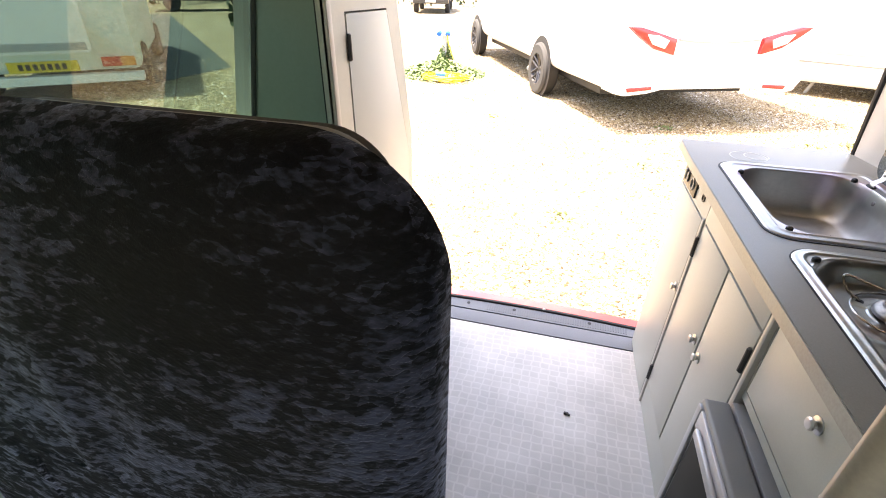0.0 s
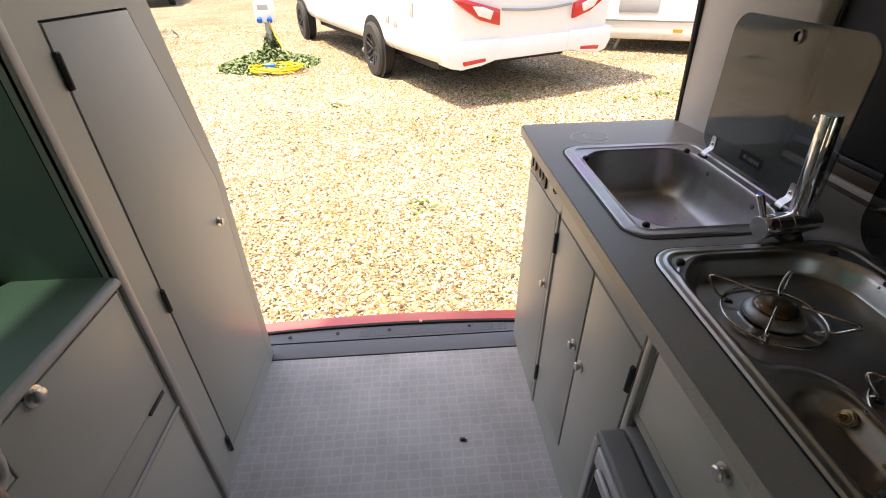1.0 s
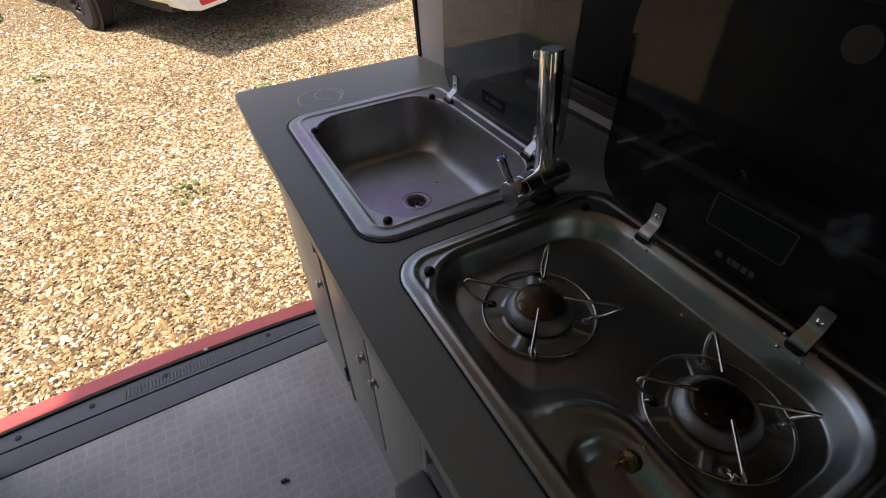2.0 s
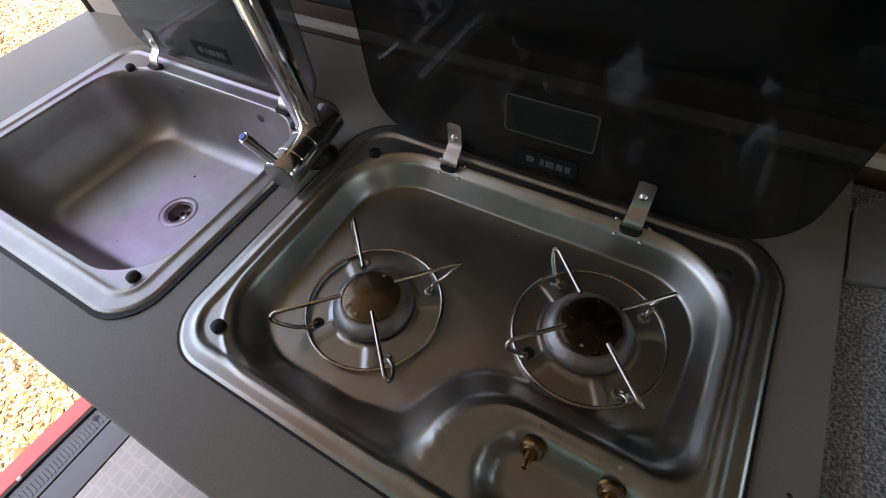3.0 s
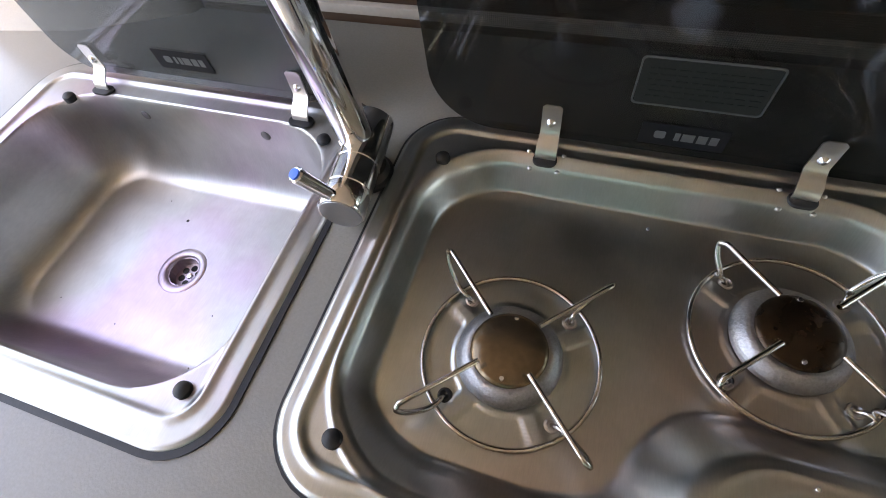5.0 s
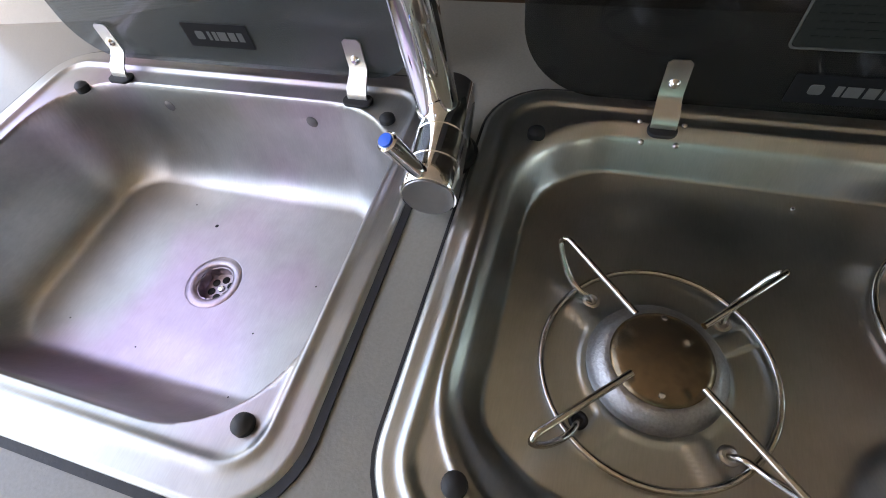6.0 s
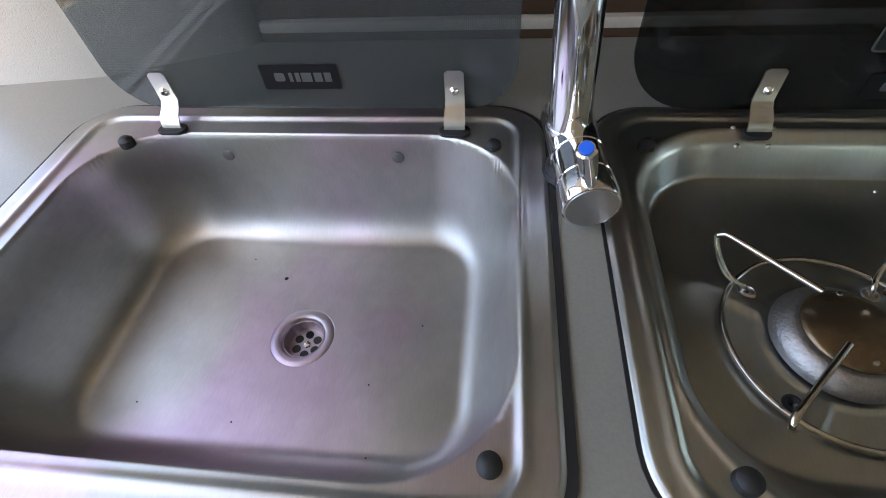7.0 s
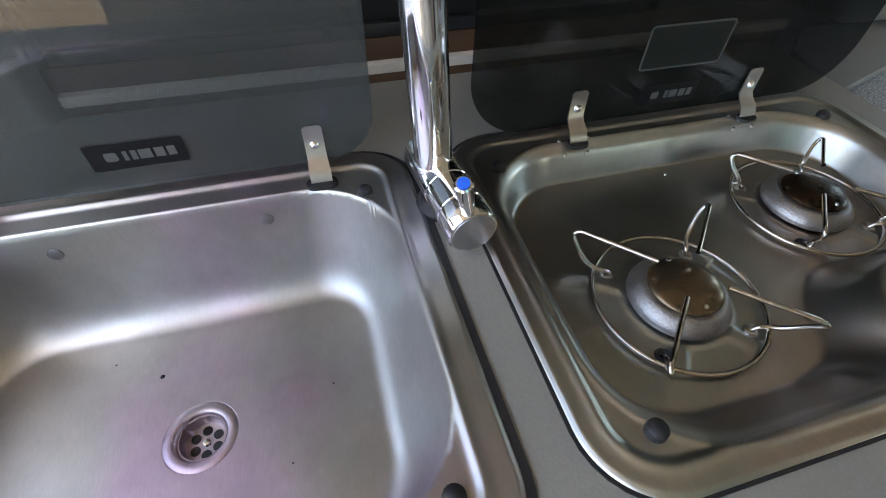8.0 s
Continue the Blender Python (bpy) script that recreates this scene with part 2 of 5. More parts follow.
def velvet_material():
    """Crushed velvet: ragged patches where the pile lies the other way, ribbed in places, over dark cloth."""
    m, n, l, p = nodes_of("crushed_velvet")
    def texture(kind, scale, stretch, turn=28):
        t, mp, tc = n.new(kind), n.new("ShaderNodeMapping"), n.new("ShaderNodeTexCoord")
        mp.inputs["Scale"].default_value, mp.inputs["Rotation"].default_value = stretch, (0, radians(turn), 0)
        t.inputs["Scale"].default_value = scale
        l.new(tc.outputs["Object"], mp.inputs["Vector"]), l.new(mp.outputs[0], t.inputs["Vector"])
        return t
    def math_node(op, a, b):
        t = n.new("ShaderNodeMath")
        t.operation = op
        for k, v in enumerate((a, b)):
            if isinstance(v, float):
                t.inputs[k].default_value = v
            else:
                l.new(v, t.inputs[k])
        return t.outputs[0]
    broad, pile = texture("ShaderNodeTexNoise", 5.0, (1, 1, 1)), texture("ShaderNodeTexNoise", 700, (1, 1, 1))
    ragged = texture("ShaderNodeTexNoise", 120, (0.7, 1.0, 1.5), 12)
    cells, small = texture("ShaderNodeTexVoronoi", 42, (0.75, 1.0, 1.5), 10), texture("ShaderNodeTexVoronoi", 140, (0.7, 1.0, 1.5), 8)
    broad.inputs["Detail"].default_value, ragged.inputs["Detail"].default_value = 4.0, 3.0
    for t, amount in ((cells, 0.028), (small, 0.010)):
        wob, nz = n.new("ShaderNodeVectorMath"), n.new("ShaderNodeTexNoise")
        wob.operation = 'MULTIPLY_ADD'
        wob.inputs[1].default_value = (amount, amount, amount)
        source = t.inputs["Vector"].links[0].from_socket
        nz.inputs["Scale"].default_value, nz.inputs["Detail"].default_value = 0.9 / amount, 4.0
        l.new(source, nz.inputs["Vector"]), l.new(nz.outputs["Color"], wob.inputs[0]), l.new(source, wob.inputs[2])
        l.new(wob.outputs[0], t.inputs["Vector"])
    pick = []
    for t in (cells, small):
        sp = n.new("ShaderNodeSeparateColor")
        l.new(t.outputs["Color"], sp.inputs[0])
        pick.append(sp.outputs[0])
    rib = texture("ShaderNodeTexWave", 75, (1, 1, 1), 62)
    rib.inputs["Distortion"].default_value = 1.5
    mixed = math_node('ADD', math_node('MULTIPLY', broad.outputs["Fac"], 0.50), math_node('MULTIPLY', pick[0], 0.10))
    mixed = math_node('ADD', mixed, math_node('MULTIPLY', pick[1], 0.11))
    mixed = math_node('ADD', mixed, math_node('MULTIPLY', ragged.outputs["Fac"], 0.30))
    mixed = math_node('ADD', mixed, math_node('MULTIPLY', rib.outputs["Fac"], 0.015))
    col = ramp_node(n, l, mixed, [(0.44, (0.0015, 0.0017, 0.0028)), (0.505, (0.004, 0.0045, 0.007)), (0.525, (0.009, 0.010, 0.016)), (0.62, (0.030, 0.037, 0.066))])
    l.new(col, p.inputs["Base Color"])
    sheen = ramp_node(n, l, mixed, [(0.45, (0.03, 0.03, 0.03)), (0.507, (0.10, 0.10, 0.10)), (0.520, (0.46, 0.46, 0.46)), (0.61, (0.95, 0.95, 0.95))])
    l.new(sheen, p.inputs["Sheen Weight"])
    p.inputs["Roughness"].default_value = 0.7
    p.inputs["Specular IOR Level"].default_value = 0.15
    p.inputs["Sheen Roughness"].default_value = 0.35
    p.inputs["Sheen Tint"].default_value = (0.58, 0.62, 0.80, 1)
    bp = n.new("ShaderNodeBump")
    bp.inputs["Strength"].default_value, bp.inputs["Distance"].default_value = 0.6, 0.006
    l.new(mixed, bp.inputs["Height"])
    b2 = n.new("ShaderNodeBump")
    b2.inputs["Strength"].default_value, b2.inputs["Distance"].default_value = 0.3, 0.001
    l.new(pile.outputs["Fac"], b2.inputs["Height"]), l.new(bp.outputs[0], b2.inputs["Normal"]), l.new(b2.outputs[0], p.inputs["Normal"])
    return m


VELVET = velvet_material()


def vinyl_material():
    """Grey vinyl flooring printed with small staggered blocks and paler lines."""
    m, n, l, p = nodes_of("block_vinyl")
    v = coords(n, l)
    wob = n.new("ShaderNodeVectorMath")
    wob.operation = 'MULTIPLY_ADD'
    wob.inputs[1].default_value = (0.018, 0.018, 0)
    nz = n.new("ShaderNodeTexNoise")
    nz.inputs["Scale"].default_value = 18
    l.new(v, nz.inputs["Vector"]), l.new(nz.outputs["Color"], wob.inputs[0]), l.new(v, wob.inputs[2])
    br = n.new("ShaderNodeTexBrick")
    br.inputs["Scale"].default_value = 1.0
    br.inputs["Brick Width"].default_value, br.inputs["Row Height"].default_value = 0.034, 0.029
    br.inputs["Mortar Size"].default_value, br.inputs["Mortar Smooth"].default_value = 0.0045, 0.9
    br.offset, br.squash = 0.12, 1.0
    br.inputs["Color1"].default_value, br.inputs["Color2"].default_value = (0.42, 0.414, 0.402, 1), (0.455, 0.448, 0.436, 1)
    br.inputs["Mortar"].default_value = (0.505, 0.496, 0.482, 1)
    l.new(wob.outputs[0], br.inputs["Vector"])
    g = noise_node(n, l, v, 5, 4)
    f = noise_node(n, l, v, 350, 3)
    mx = n.new("ShaderNodeMix")
    mx.data_type, mx.blend_type = 'RGBA', 'MULTIPLY'
    mx.inputs[0].default_value = 1.0
    l.new(br.outputs["Color"], mx.inputs[6])
    l.new(ramp_node(n, l, g, [(0.3, (0.85, 0.85, 0.85)), (0.7, (1.12, 1.12, 1.13))]), mx.inputs[7])
    l.new(mx.outputs[2], p.inputs["Base Color"])
    p.inputs["Roughness"].default_value = 0.48
    bp = n.new("ShaderNodeBump")
    bp.inputs["Strength"].default_value, bp.inputs["Distance"].default_value = 0.25, 0.001
    l.new(f, bp.inputs["Height"]), l.new(bp.outputs[0], p.inputs["Normal"])
    return m


VINYL = vinyl_material()


def carpet_material():
    m, n, l, p = nodes_of("speckled_carpet")
    v = coords(n, l)
    f, b = noise_node(n, l, v, 380, 1.5, 0.6), noise_node(n, l, v, 8, 3)
    l.new(ramp_node(n, l, f, [(0.34, (0.17, 0.19, 0.21)), (0.5, (0.33, 0.36, 0.385)), (0.64, (0.66, 0.69, 0.71))]), p.inputs["Base Color"])
    p.inputs["Roughness"].default_value = 0.95
    bp = n.new("ShaderNodeBump")
    bp.inputs["Strength"].default_value, bp.inputs["Distance"].default_value = 0.8, 0.004
    l.new(f, bp.inputs["Height"]), l.new(bp.outputs[0], p.inputs["Normal"])
    return m


CARPET = carpet_material()


def gravel_material(name, island):
    """Golden flint gravel; single stones take their own colour."""
    m, n, l, p = nodes_of(name)
    v = coords(n, l)
    if island:
        geo = n.new("ShaderNodeNewGeometry")
        pick = geo.outputs["Random Per Island"]
    else:
        vor = n.new("ShaderNodeTexVoronoi")
        vor.inputs["Scale"].default_value = 70
        l.new(v, vor.inputs["Vector"])
        sep = n.new("ShaderNodeSeparateColor")
        l.new(vor.outputs["Color"], sep.inputs[0])
        pick = sep.outputs[0]
        bp = n.new("ShaderNodeBump")
        bp.invert = True
        bp.inputs["Strength"].default_value, bp.inputs["Distance"].default_value = 0.9, 0.02
        l.new(vor.outputs["Distance"], bp.inputs["Height"]), l.new(bp.outputs[0], p.inputs["Normal"])
    c = ramp_node(n, l, pick, [(0.0, (0.045, 0.03, 0.017)), (0.18, (0.20, 0.131, 0.058)), (0.5, (0.38, 0.28, 0.138)), (0.78, (0.52, 0.43, 0.272)), (0.90, (0.56, 0.485, 0.375)), (1.0, (0.80, 0.765, 0.70))])
    # The bed's colour is darkened for the shade in gaps between stones.
    if not island:
        c = ramp_node(n, l, pick, [(0.0, (0.05, 0.032, 0.017)), (0.3, (0.185, 0.124, 0.057)), (0.7, (0.34, 0.257, 0.138)), (1.0, (0.46, 0.41, 0.33))])
    g = noise_node(n, l, v, 0.7, 5)
    mx = n.new("ShaderNodeMix")
    mx.data_type, mx.blend_type = 'RGBA', 'MULTIPLY'
    mx.inputs[0].default_value = 1.0
    l.new(c, mx.inputs[6])
    l.new(ramp_node(n, l, g, [(0.34, (0.80, 0.765, 0.69)), (0.66, (1.06, 1.10, 1.22))]), mx.inputs[7])
    l.new(mx.outputs[2], p.inputs["Base Color"])
    p.inputs["Roughness"].default_value = 0.8
    return m


GRAVEL = gravel_material("shaded_gravel_bed", False)
STONES = gravel_material("gravel_stones", True)

# ---- mesh helpers ----
ORIGIN = {}


def thing(name, at, label, category, group="", kind=""):
    ob = new(name)
    ob.location = at
    ob.empty_display_size = 0.05
    ORIGIN[ob.name] = Vector(at)
    return tagged(ob, label, category, group, kind)


def finish(bm, smooth):
    bmesh.ops.recalc_face_normals(bm, faces=bm.faces)
    if smooth:
        for f in bm.faces:
            f.smooth = True
        for e in bm.edges:
            if len(e.link_faces) == 2 and e.calc_face_angle(0) > radians(smooth):
                e.smooth = False


def part(name, bm, material, parent, label="", smooth=35):
    """Links a bmesh, given in world places, as one mesh under a thing or a part."""
    finish(bm, smooth)
    at = ORIGIN[parent.name]
    bm.transform(Matrix.Translation(-at))
    me = bpy.data.meshes.new(name)
    bm.to_mesh(me)
    bm.free()
    me.materials.append(material)
    ob = new(name, me)
    ob.parent = parent
    ORIGIN[ob.name] = at
    return tagged(ob, label)


def solid(name, bm, material, label, category, kind="", group="", smooth=35):
    """Links a bmesh, given in world places, as one top-level mesh."""
    finish(bm, smooth)
    lo = Vector([min(v.co[i] for v in bm.verts) for i in range(3)])
    hi = Vector([max(v.co[i] for v in bm.verts) for i in range(3)])
    at = Vector(((lo.x + hi.x) / 2, (lo.y + hi.y) / 2, lo.z))
    bm.transform(Matrix.Translation(-at))
    me = bpy.data.meshes.new(name)
    bm.to_mesh(me)
    bm.free()
    me.materials.append(material)
    ob = new(name, me)
    ob.location = at
    ORIGIN[ob.name] = at
    return tagged(ob, label, category, group, kind)


def add_to(bm, other):
    me = bpy.data.meshes.new("joined")
    other.to_mesh(me)
    other.free()
    bm.from_mesh(me)
    bpy.data.meshes.remove(me)
    return bm


def box(x0, x1, y0, y1, z0, z1, bevel=0.0, seg=2):
    bm = bmesh.new()
    bmesh.ops.create_cube(bm, size=1)
    for v in bm.verts:
        v.co = Vector(((x0 + x1) / 2 + v.co.x * (x1 - x0), (y0 + y1) / 2 + v.co.y * (y1 - y0), (z0 + z1) / 2 + v.co.z * (z1 - z0)))
    if bevel:
        bmesh.ops.bevel(bm, geom=bm.edges[:], offset=bevel, segments=seg, affect='EDGES', profile=0.5)
    return bm


def rounded(u0, u1, v0, v1, r, n=8):
    """Points of a rounded rectangle, anticlockwise."""
    pts = []
    for cu, cv, a in ((u1 - r, v1 - r, 0), (u0 + r, v1 - r, 90), (u0 + r, v0 + r, 180), (u1 - r, v0 + r, 270)):
        for k in range(n + 1):
            t = radians(a + 90 * k / n)
            pts.append((cu + r * math.cos(t), cv + r * math.sin(t)))
    return pts


AXES = {'x': lambda u, v, w: Vector((w, u, v)), 'y': lambda u, v, w: Vector((u, w, v)), 'z': lambda u, v, w: Vector((u, v, w))}


def plate(outline, axis, w0, w1, holes=(), bevel=0.0):
    """A flat outline (with holes) given thickness along an axis, from w0 to w1."""
    bm = bmesh.new()
    put = AXES[axis]
    for loop in (outline, *holes):
        vs = [bm.verts.new(put(u, v, w0)) for u, v in loop]
        for i, a in enumerate(vs):
            bm.edges.new((a, vs[(i + 1) % len(vs)]))
    if holes:
        bmesh.ops.triangle_fill(bm, edges=bm.edges[:], use_beauty=True)
    else:
        bm.faces.new(bm.verts[:])
    face = bm.faces[:]
    out = bmesh.ops.extrude_face_region(bm, geom=face)
    shift = put(0, 0, w1 - w0)
    bmesh.ops.translate(bm, vec=shift, verts=[g for g in out["geom"] if isinstance(g, bmesh.types.BMVert)])
    bmesh.ops.recalc_face_normals(bm, faces=bm.faces)
    if bevel:
        sharp = [e for e in bm.edges if len(e.link_faces) == 2 and e.calc_face_angle(0) > 1.0]
        bmesh.ops.bevel(bm, geom=sharp, offset=bevel, segments=2, affect='EDGES', profile=0.5)
    return bm


def lathe(profile, at=(0, 0, 0), direction=(0, 0, 1), n=32):
    """A profile of (radius, height) turned round an axis."""
    bm = bmesh.new()
    turn = Vector((0, 0, 1)).rotation_difference(Vector(direction).normalized()).to_matrix()
    rings = []
    for r, h in profile:
        if r < 1e-6:
            rings.append([bm.verts.new(turn @ Vector((0, 0, h)) + Vector(at))])
        else:
            rings.append([bm.verts.new(turn @ Vector((r * math.cos(2 * math.pi * k / n), r * math.sin(2 * math.pi * k / n), h)) + Vector(at)) for k in range(n)])
    for a, b in zip(rings, rings[1:]):
        for k in range(n):
            j = (k + 1) % n
            if len(a) == 1 and len(b) > 1:
                bm.faces.new((a[0], b[k], b[j]))
            elif len(b) == 1 and len(a) > 1:
                bm.faces.new((a[k], a[j], b[0]))
            elif len(a) > 1:
                bm.faces.new((a[k], a[j], b[j], b[k]))
    return bm


def rod(a, b, r, n=16, r2=None):
    a, b = Vector(a), Vector(b)
    r2 = r if r2 is None else r2
    return lathe([(0, 0), (r * 0.8, 0), (r, r * 0.2), (r2, (b - a).length - r2 * 0.2), (r2 * 0.8, (b - a).length), (0, (b - a).length)], a, b - a, n)


def tube(points, r, n=8, closed=False, caps=True):
    """A round wire along points."""
    pts = [Vector(p) for p in points]
    bm = bmesh.new()
    rings = []
    side = None
    m = len(pts)
    for i, p in enumerate(pts):
        a = pts[(i - 1) % m] if closed or i else pts[0]
        b = pts[(i + 1) % m] if closed or i < m - 1 else pts[-1]
        d = (b - a).normalized()
        if side is None:
            side = d.orthogonal().normalized()
        side = (side - d * side.dot(d)).normalized()
        up = d.cross(side)
        rings.append([bm.verts.new(p + r * (side * math.cos(2 * math.pi * k / n) + up * math.sin(2 * math.pi * k / n))) for k in range(n)])
    for i in range(m if closed else m - 1):
        a, b = rings[i], rings[(i + 1) % m]
        for k in range(n):
            bm.faces.new((a[k], a[(k + 1) % n], b[(k + 1) % n], b[k]))
    if caps and not closed:
        bm.faces.new(rings[0]), bm.faces.new(rings[-1])
    return bm


def smooth_path(points, per=6):
    """Points of a curve through the given ones."""
    pts = [Vector(p) for p in points]
    out = []
    for i in range(len(pts) - 1):
        p0, p1, p2, p3 = pts[max(i - 1, 0)], pts[i], pts[i + 1], pts[min(i + 2, len(pts) - 1)]
        for k in range(per):
            t = k / per
            out.append(0.5 * ((2 * p1) + (p2 - p0) * t + (2 * p0 - 5 * p1 + 4 * p2 - p3) * t * t + (3 * p1 - p0 - 3 * p2 + p3) * t ** 3))
    out.append(pts[-1])
    return out


def step(t):
    t = max(0.0, min(1.0, t))
    return t * t * (3 - 2 * t)


def slope(t, r=0.2):
    """From 0 to 1 along a straight slope with rounded ends."""
    t = max(0.0, min(1.0, t))
    if t < r:
        return t * t / (2 * r * (1 - r))
    if t > 1 - r:
        return 1 - (1 - t) ** 2 / (2 * r * (1 - r))
    return (t - r / 2) / (1 - r)


def round_box_distance(x, y, x0, x1, y0, y1, r):
    qx = abs(x - (x0 + x1) / 2) - (x1 - x0) / 2 + r
    qy = abs(y - (y0 + y1) / 2) - (y1 - y0) / 2 + r
    return math.hypot(max(qx, 0), max(qy, 0)) + min(max(qx, qy), 0) - r


def pressing(x0, x1, y0, y1, r, height, rings=90, corner=16, side=26):
    """A pressed sheet inside a rounded rectangle; height(x, y) gives its level."""
    base = rounded(x0, x1, y0, y1, r, corner)
    outline = []
    for i, a in enumerate(base):
        b = base[(i + 1) % len(base)]
        d = math.hypot(b[0] - a[0], b[1] - a[1])
        k = max(1, int(d / 0.0065))
        outline += [(a[0] + (b[0] - a[0]) * j / k, a[1] + (b[1] - a[1]) * j / k) for j in range(k)]
    cx, cy = (x0 + x1) / 2, (y0 + y1) / 2
    verts, faces = [], []
    n = len(outline)
    verts += [(x, y, 0.8625) for x, y in outline]
    for i in range(rings):
        s = 1 - 0.965 * i / (rings - 1)
        for x, y in outline:
            px, py = cx + (x - cx) * s, cy + (y - cy) * s
            verts.append((px, py, height(px, py)))
    verts.append((cx, cy, height(cx, cy)))
    for i in range(rings):
        for k in range(n):
            j = (k + 1) % n
            faces.append((i * n + k, i * n + j, (i + 1) * n + j, (i + 1) * n + k))
    last = len(verts) - 1
    for k in range(n):
        faces.append((rings * n + k, rings * n + (k + 1) % n, last))
    me = bpy.data.meshes.new("pressing")
    me.from_pydata(verts, [], faces)
    bm = bmesh.new()
    bm.from_mesh(me)
    bpy.data.meshes.remove(me)
    return bm


def bars(y0, y1, z0, z1, rows, x, seed, gap=0.35):
    """Plain bars in place of small print on a face that looks along -x."""
    rnd = random.Random(seed)
    bm = bmesh.new()
    dz = (z1 - z0) / rows
    for i in range(rows):
        y = y0
        while y < y1 - 0.003:
            w = min(rnd.uniform(0.004, 0.013), y1 - y)
            add_to(bm, box(x - 0.0004, x, y, y + w, z0 + dz * (i + gap / 2), z0 + dz * (i + 1 - gap / 2)))
            y += w + rnd.uniform(0.0015, 0.003)
    return bm


def gap_outline(pts, g):
    """An outline drawn in by g, for a door in its opening."""
    n, out = len(pts), []
    for i in range(n):
        p0, p1, p2 = Vector(pts[i - 1]), Vector(pts[i]), Vector(pts[(i + 1) % n])
        a, b = (p1 - p0).normalized(), (p2 - p1).normalized()
        na, nb = Vector((-a.y, a.x)), Vector((-b.y, b.x))
        m = (na + nb).normalized()
        out.append(tuple(p1 + m * (g / max(0.3, m.dot(na)))))
    return out


def lean(first, kx, ky):
    """The van stands a little askew: furniture leans from the worktop's upright by this much a metre."""
    for ob in (first, *first.children_recursive):
        if ob.type == 'MESH':
            ob.data.transform(Matrix(((1, 0, kx, 0), (0, 1, ky, 0), (0, 0, 1, 0), (0, 0, 0, 1))))


def askew(first):
    """The kitchen front runs out of square: it falls back towards the cab."""
    for ob in (first, *first.children_recursive):
        if ob.type == 'MESH':
            o = ORIGIN[ob.name]
            for v in ob.data.vertices:
                x, y, z = v.co + o
                y = 0.07 + 0.985 * (y - 0.07)
                x += 0.015 * z + (0.005 - 0.02 * (y - 0.45) if x < 0.2 else 0.0)
                v.co = Vector((x, y, z)) - o


def knob(at, direction, parent, r=0.0135, material=None):
    """A turned knob on a small rose."""
    at, d = Vector(at), Vector(direction)
    return part("knob", lathe([(0, 0), (r * 1.2, 0), (r * 1.2, 0.002), (r * 1.0, 0.003), (r * 0.55, 0.0035), (r * 0.5, 0.007), (r * 0.85, 0.0095), (r * 0.9, 0.012), (r * 0.7, 0.0145), (0, 0.0158)], at, d, 24),
                material or PEWTER, parent, "small round brushed metal knob")


def hinge(x, y, z, sign, parent):
    bm = box(min(x, x + sign * 0.006), max(x, x + sign * 0.006), y - 0.005, y + 0.005, z - 0.032, z + 0.032, 0.001)
    add_to(bm, rod((x + sign * 0.005, y, z - 0.03), (x + sign * 0.005, y, z + 0.03), 0.0045, 10))
    return part("hinge", bm, BLACK_PLASTIC, parent, "dark metal butt hinge")

# ---- the van's shell ----
ZT = 0.862
GROUND = -0.30
floor = solid("floor", box(-1.34, 0.72, -2.6, 0.555, -0.03, 0.0), VINYL, "grey vinyl floor printed with small staggered blocks", "floor", "structure")
WALL_L = -1.107


def tumble(bm):
    """The van's flank leans in towards the roof."""
    for v in bm.verts:
        v.co.x += 0.208 * (v.co.z - 0.887)
    return bm


wall_left = solid("wall_left", tumble(plate([(-2.6, -0.3), (0.66, -0.3), (0.66, 1.85), (-2.6, 1.85)], 'x', WALL_L - 0.05, WALL_L,
                  holes=[rounded(-1.15, 0.030, 0.870, 1.33, 0.012, 3), rounded(-2.25, -1.22, 0.80, 1.14, 0.05, 5)])), PAINT, "lined van side wall with a large window", "wall", "structure")
window_left = thing("window_1", (WALL_L, -0.4, 0.835), "green tinted side window in a black frame", "window", kind="structure")
part("window_frame", tumble(plate(rounded(-1.17, 0.0255, 0.846, 1.345, 0.012, 3), 'x', WALL_L + 0.001, WALL_L + 0.014, holes=[rounded(-1.13, 0.021, 0.887, 1.31, 0.010, 3)], bevel=0.002)), BLACK_GAP, window_left)
part("pane", tumble(plate(rounded(-1.148, 0.028, 0.872, 1.328, 0.011, 3), 'x', WALL_L - 0.006, WALL_L - 0.002)), WINDOW_GLASS, window_left, "green tinted glass pane", smooth=0)
solid("window_2", tumble(plate(rounded(-2.27, -1.20, 0.78, 1.16, 0.05, 5), 'x', WALL_L - 0.056, WALL_L - 0.052)), CLEAR_GLASS, "clear cab door window glass", "window", "structure", smooth=0)
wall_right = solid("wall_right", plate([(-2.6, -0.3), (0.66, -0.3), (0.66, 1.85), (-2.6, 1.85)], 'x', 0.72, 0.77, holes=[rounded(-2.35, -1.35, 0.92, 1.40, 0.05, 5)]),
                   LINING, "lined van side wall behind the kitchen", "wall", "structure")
solid("window_3", plate(rounded(-2.37, -1.33, 0.90, 1.42, 0.05, 5), 'x', 0.772, 0.776), CLEAR_GLASS, "clear cab door window glass", "window", "structure", smooth=0)
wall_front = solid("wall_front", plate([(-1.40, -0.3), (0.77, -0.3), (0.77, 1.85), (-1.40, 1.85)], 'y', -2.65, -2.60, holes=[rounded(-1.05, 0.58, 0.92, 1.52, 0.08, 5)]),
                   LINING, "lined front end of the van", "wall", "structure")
windscreen = solid("window_4", plate(rounded(-1.07, 0.60, 0.90, 1.54, 0.08, 5), 'y', -2.656, -2.652), CLEAR_GLASS, "clear windscreen glass", "window", "structure", smooth=0)
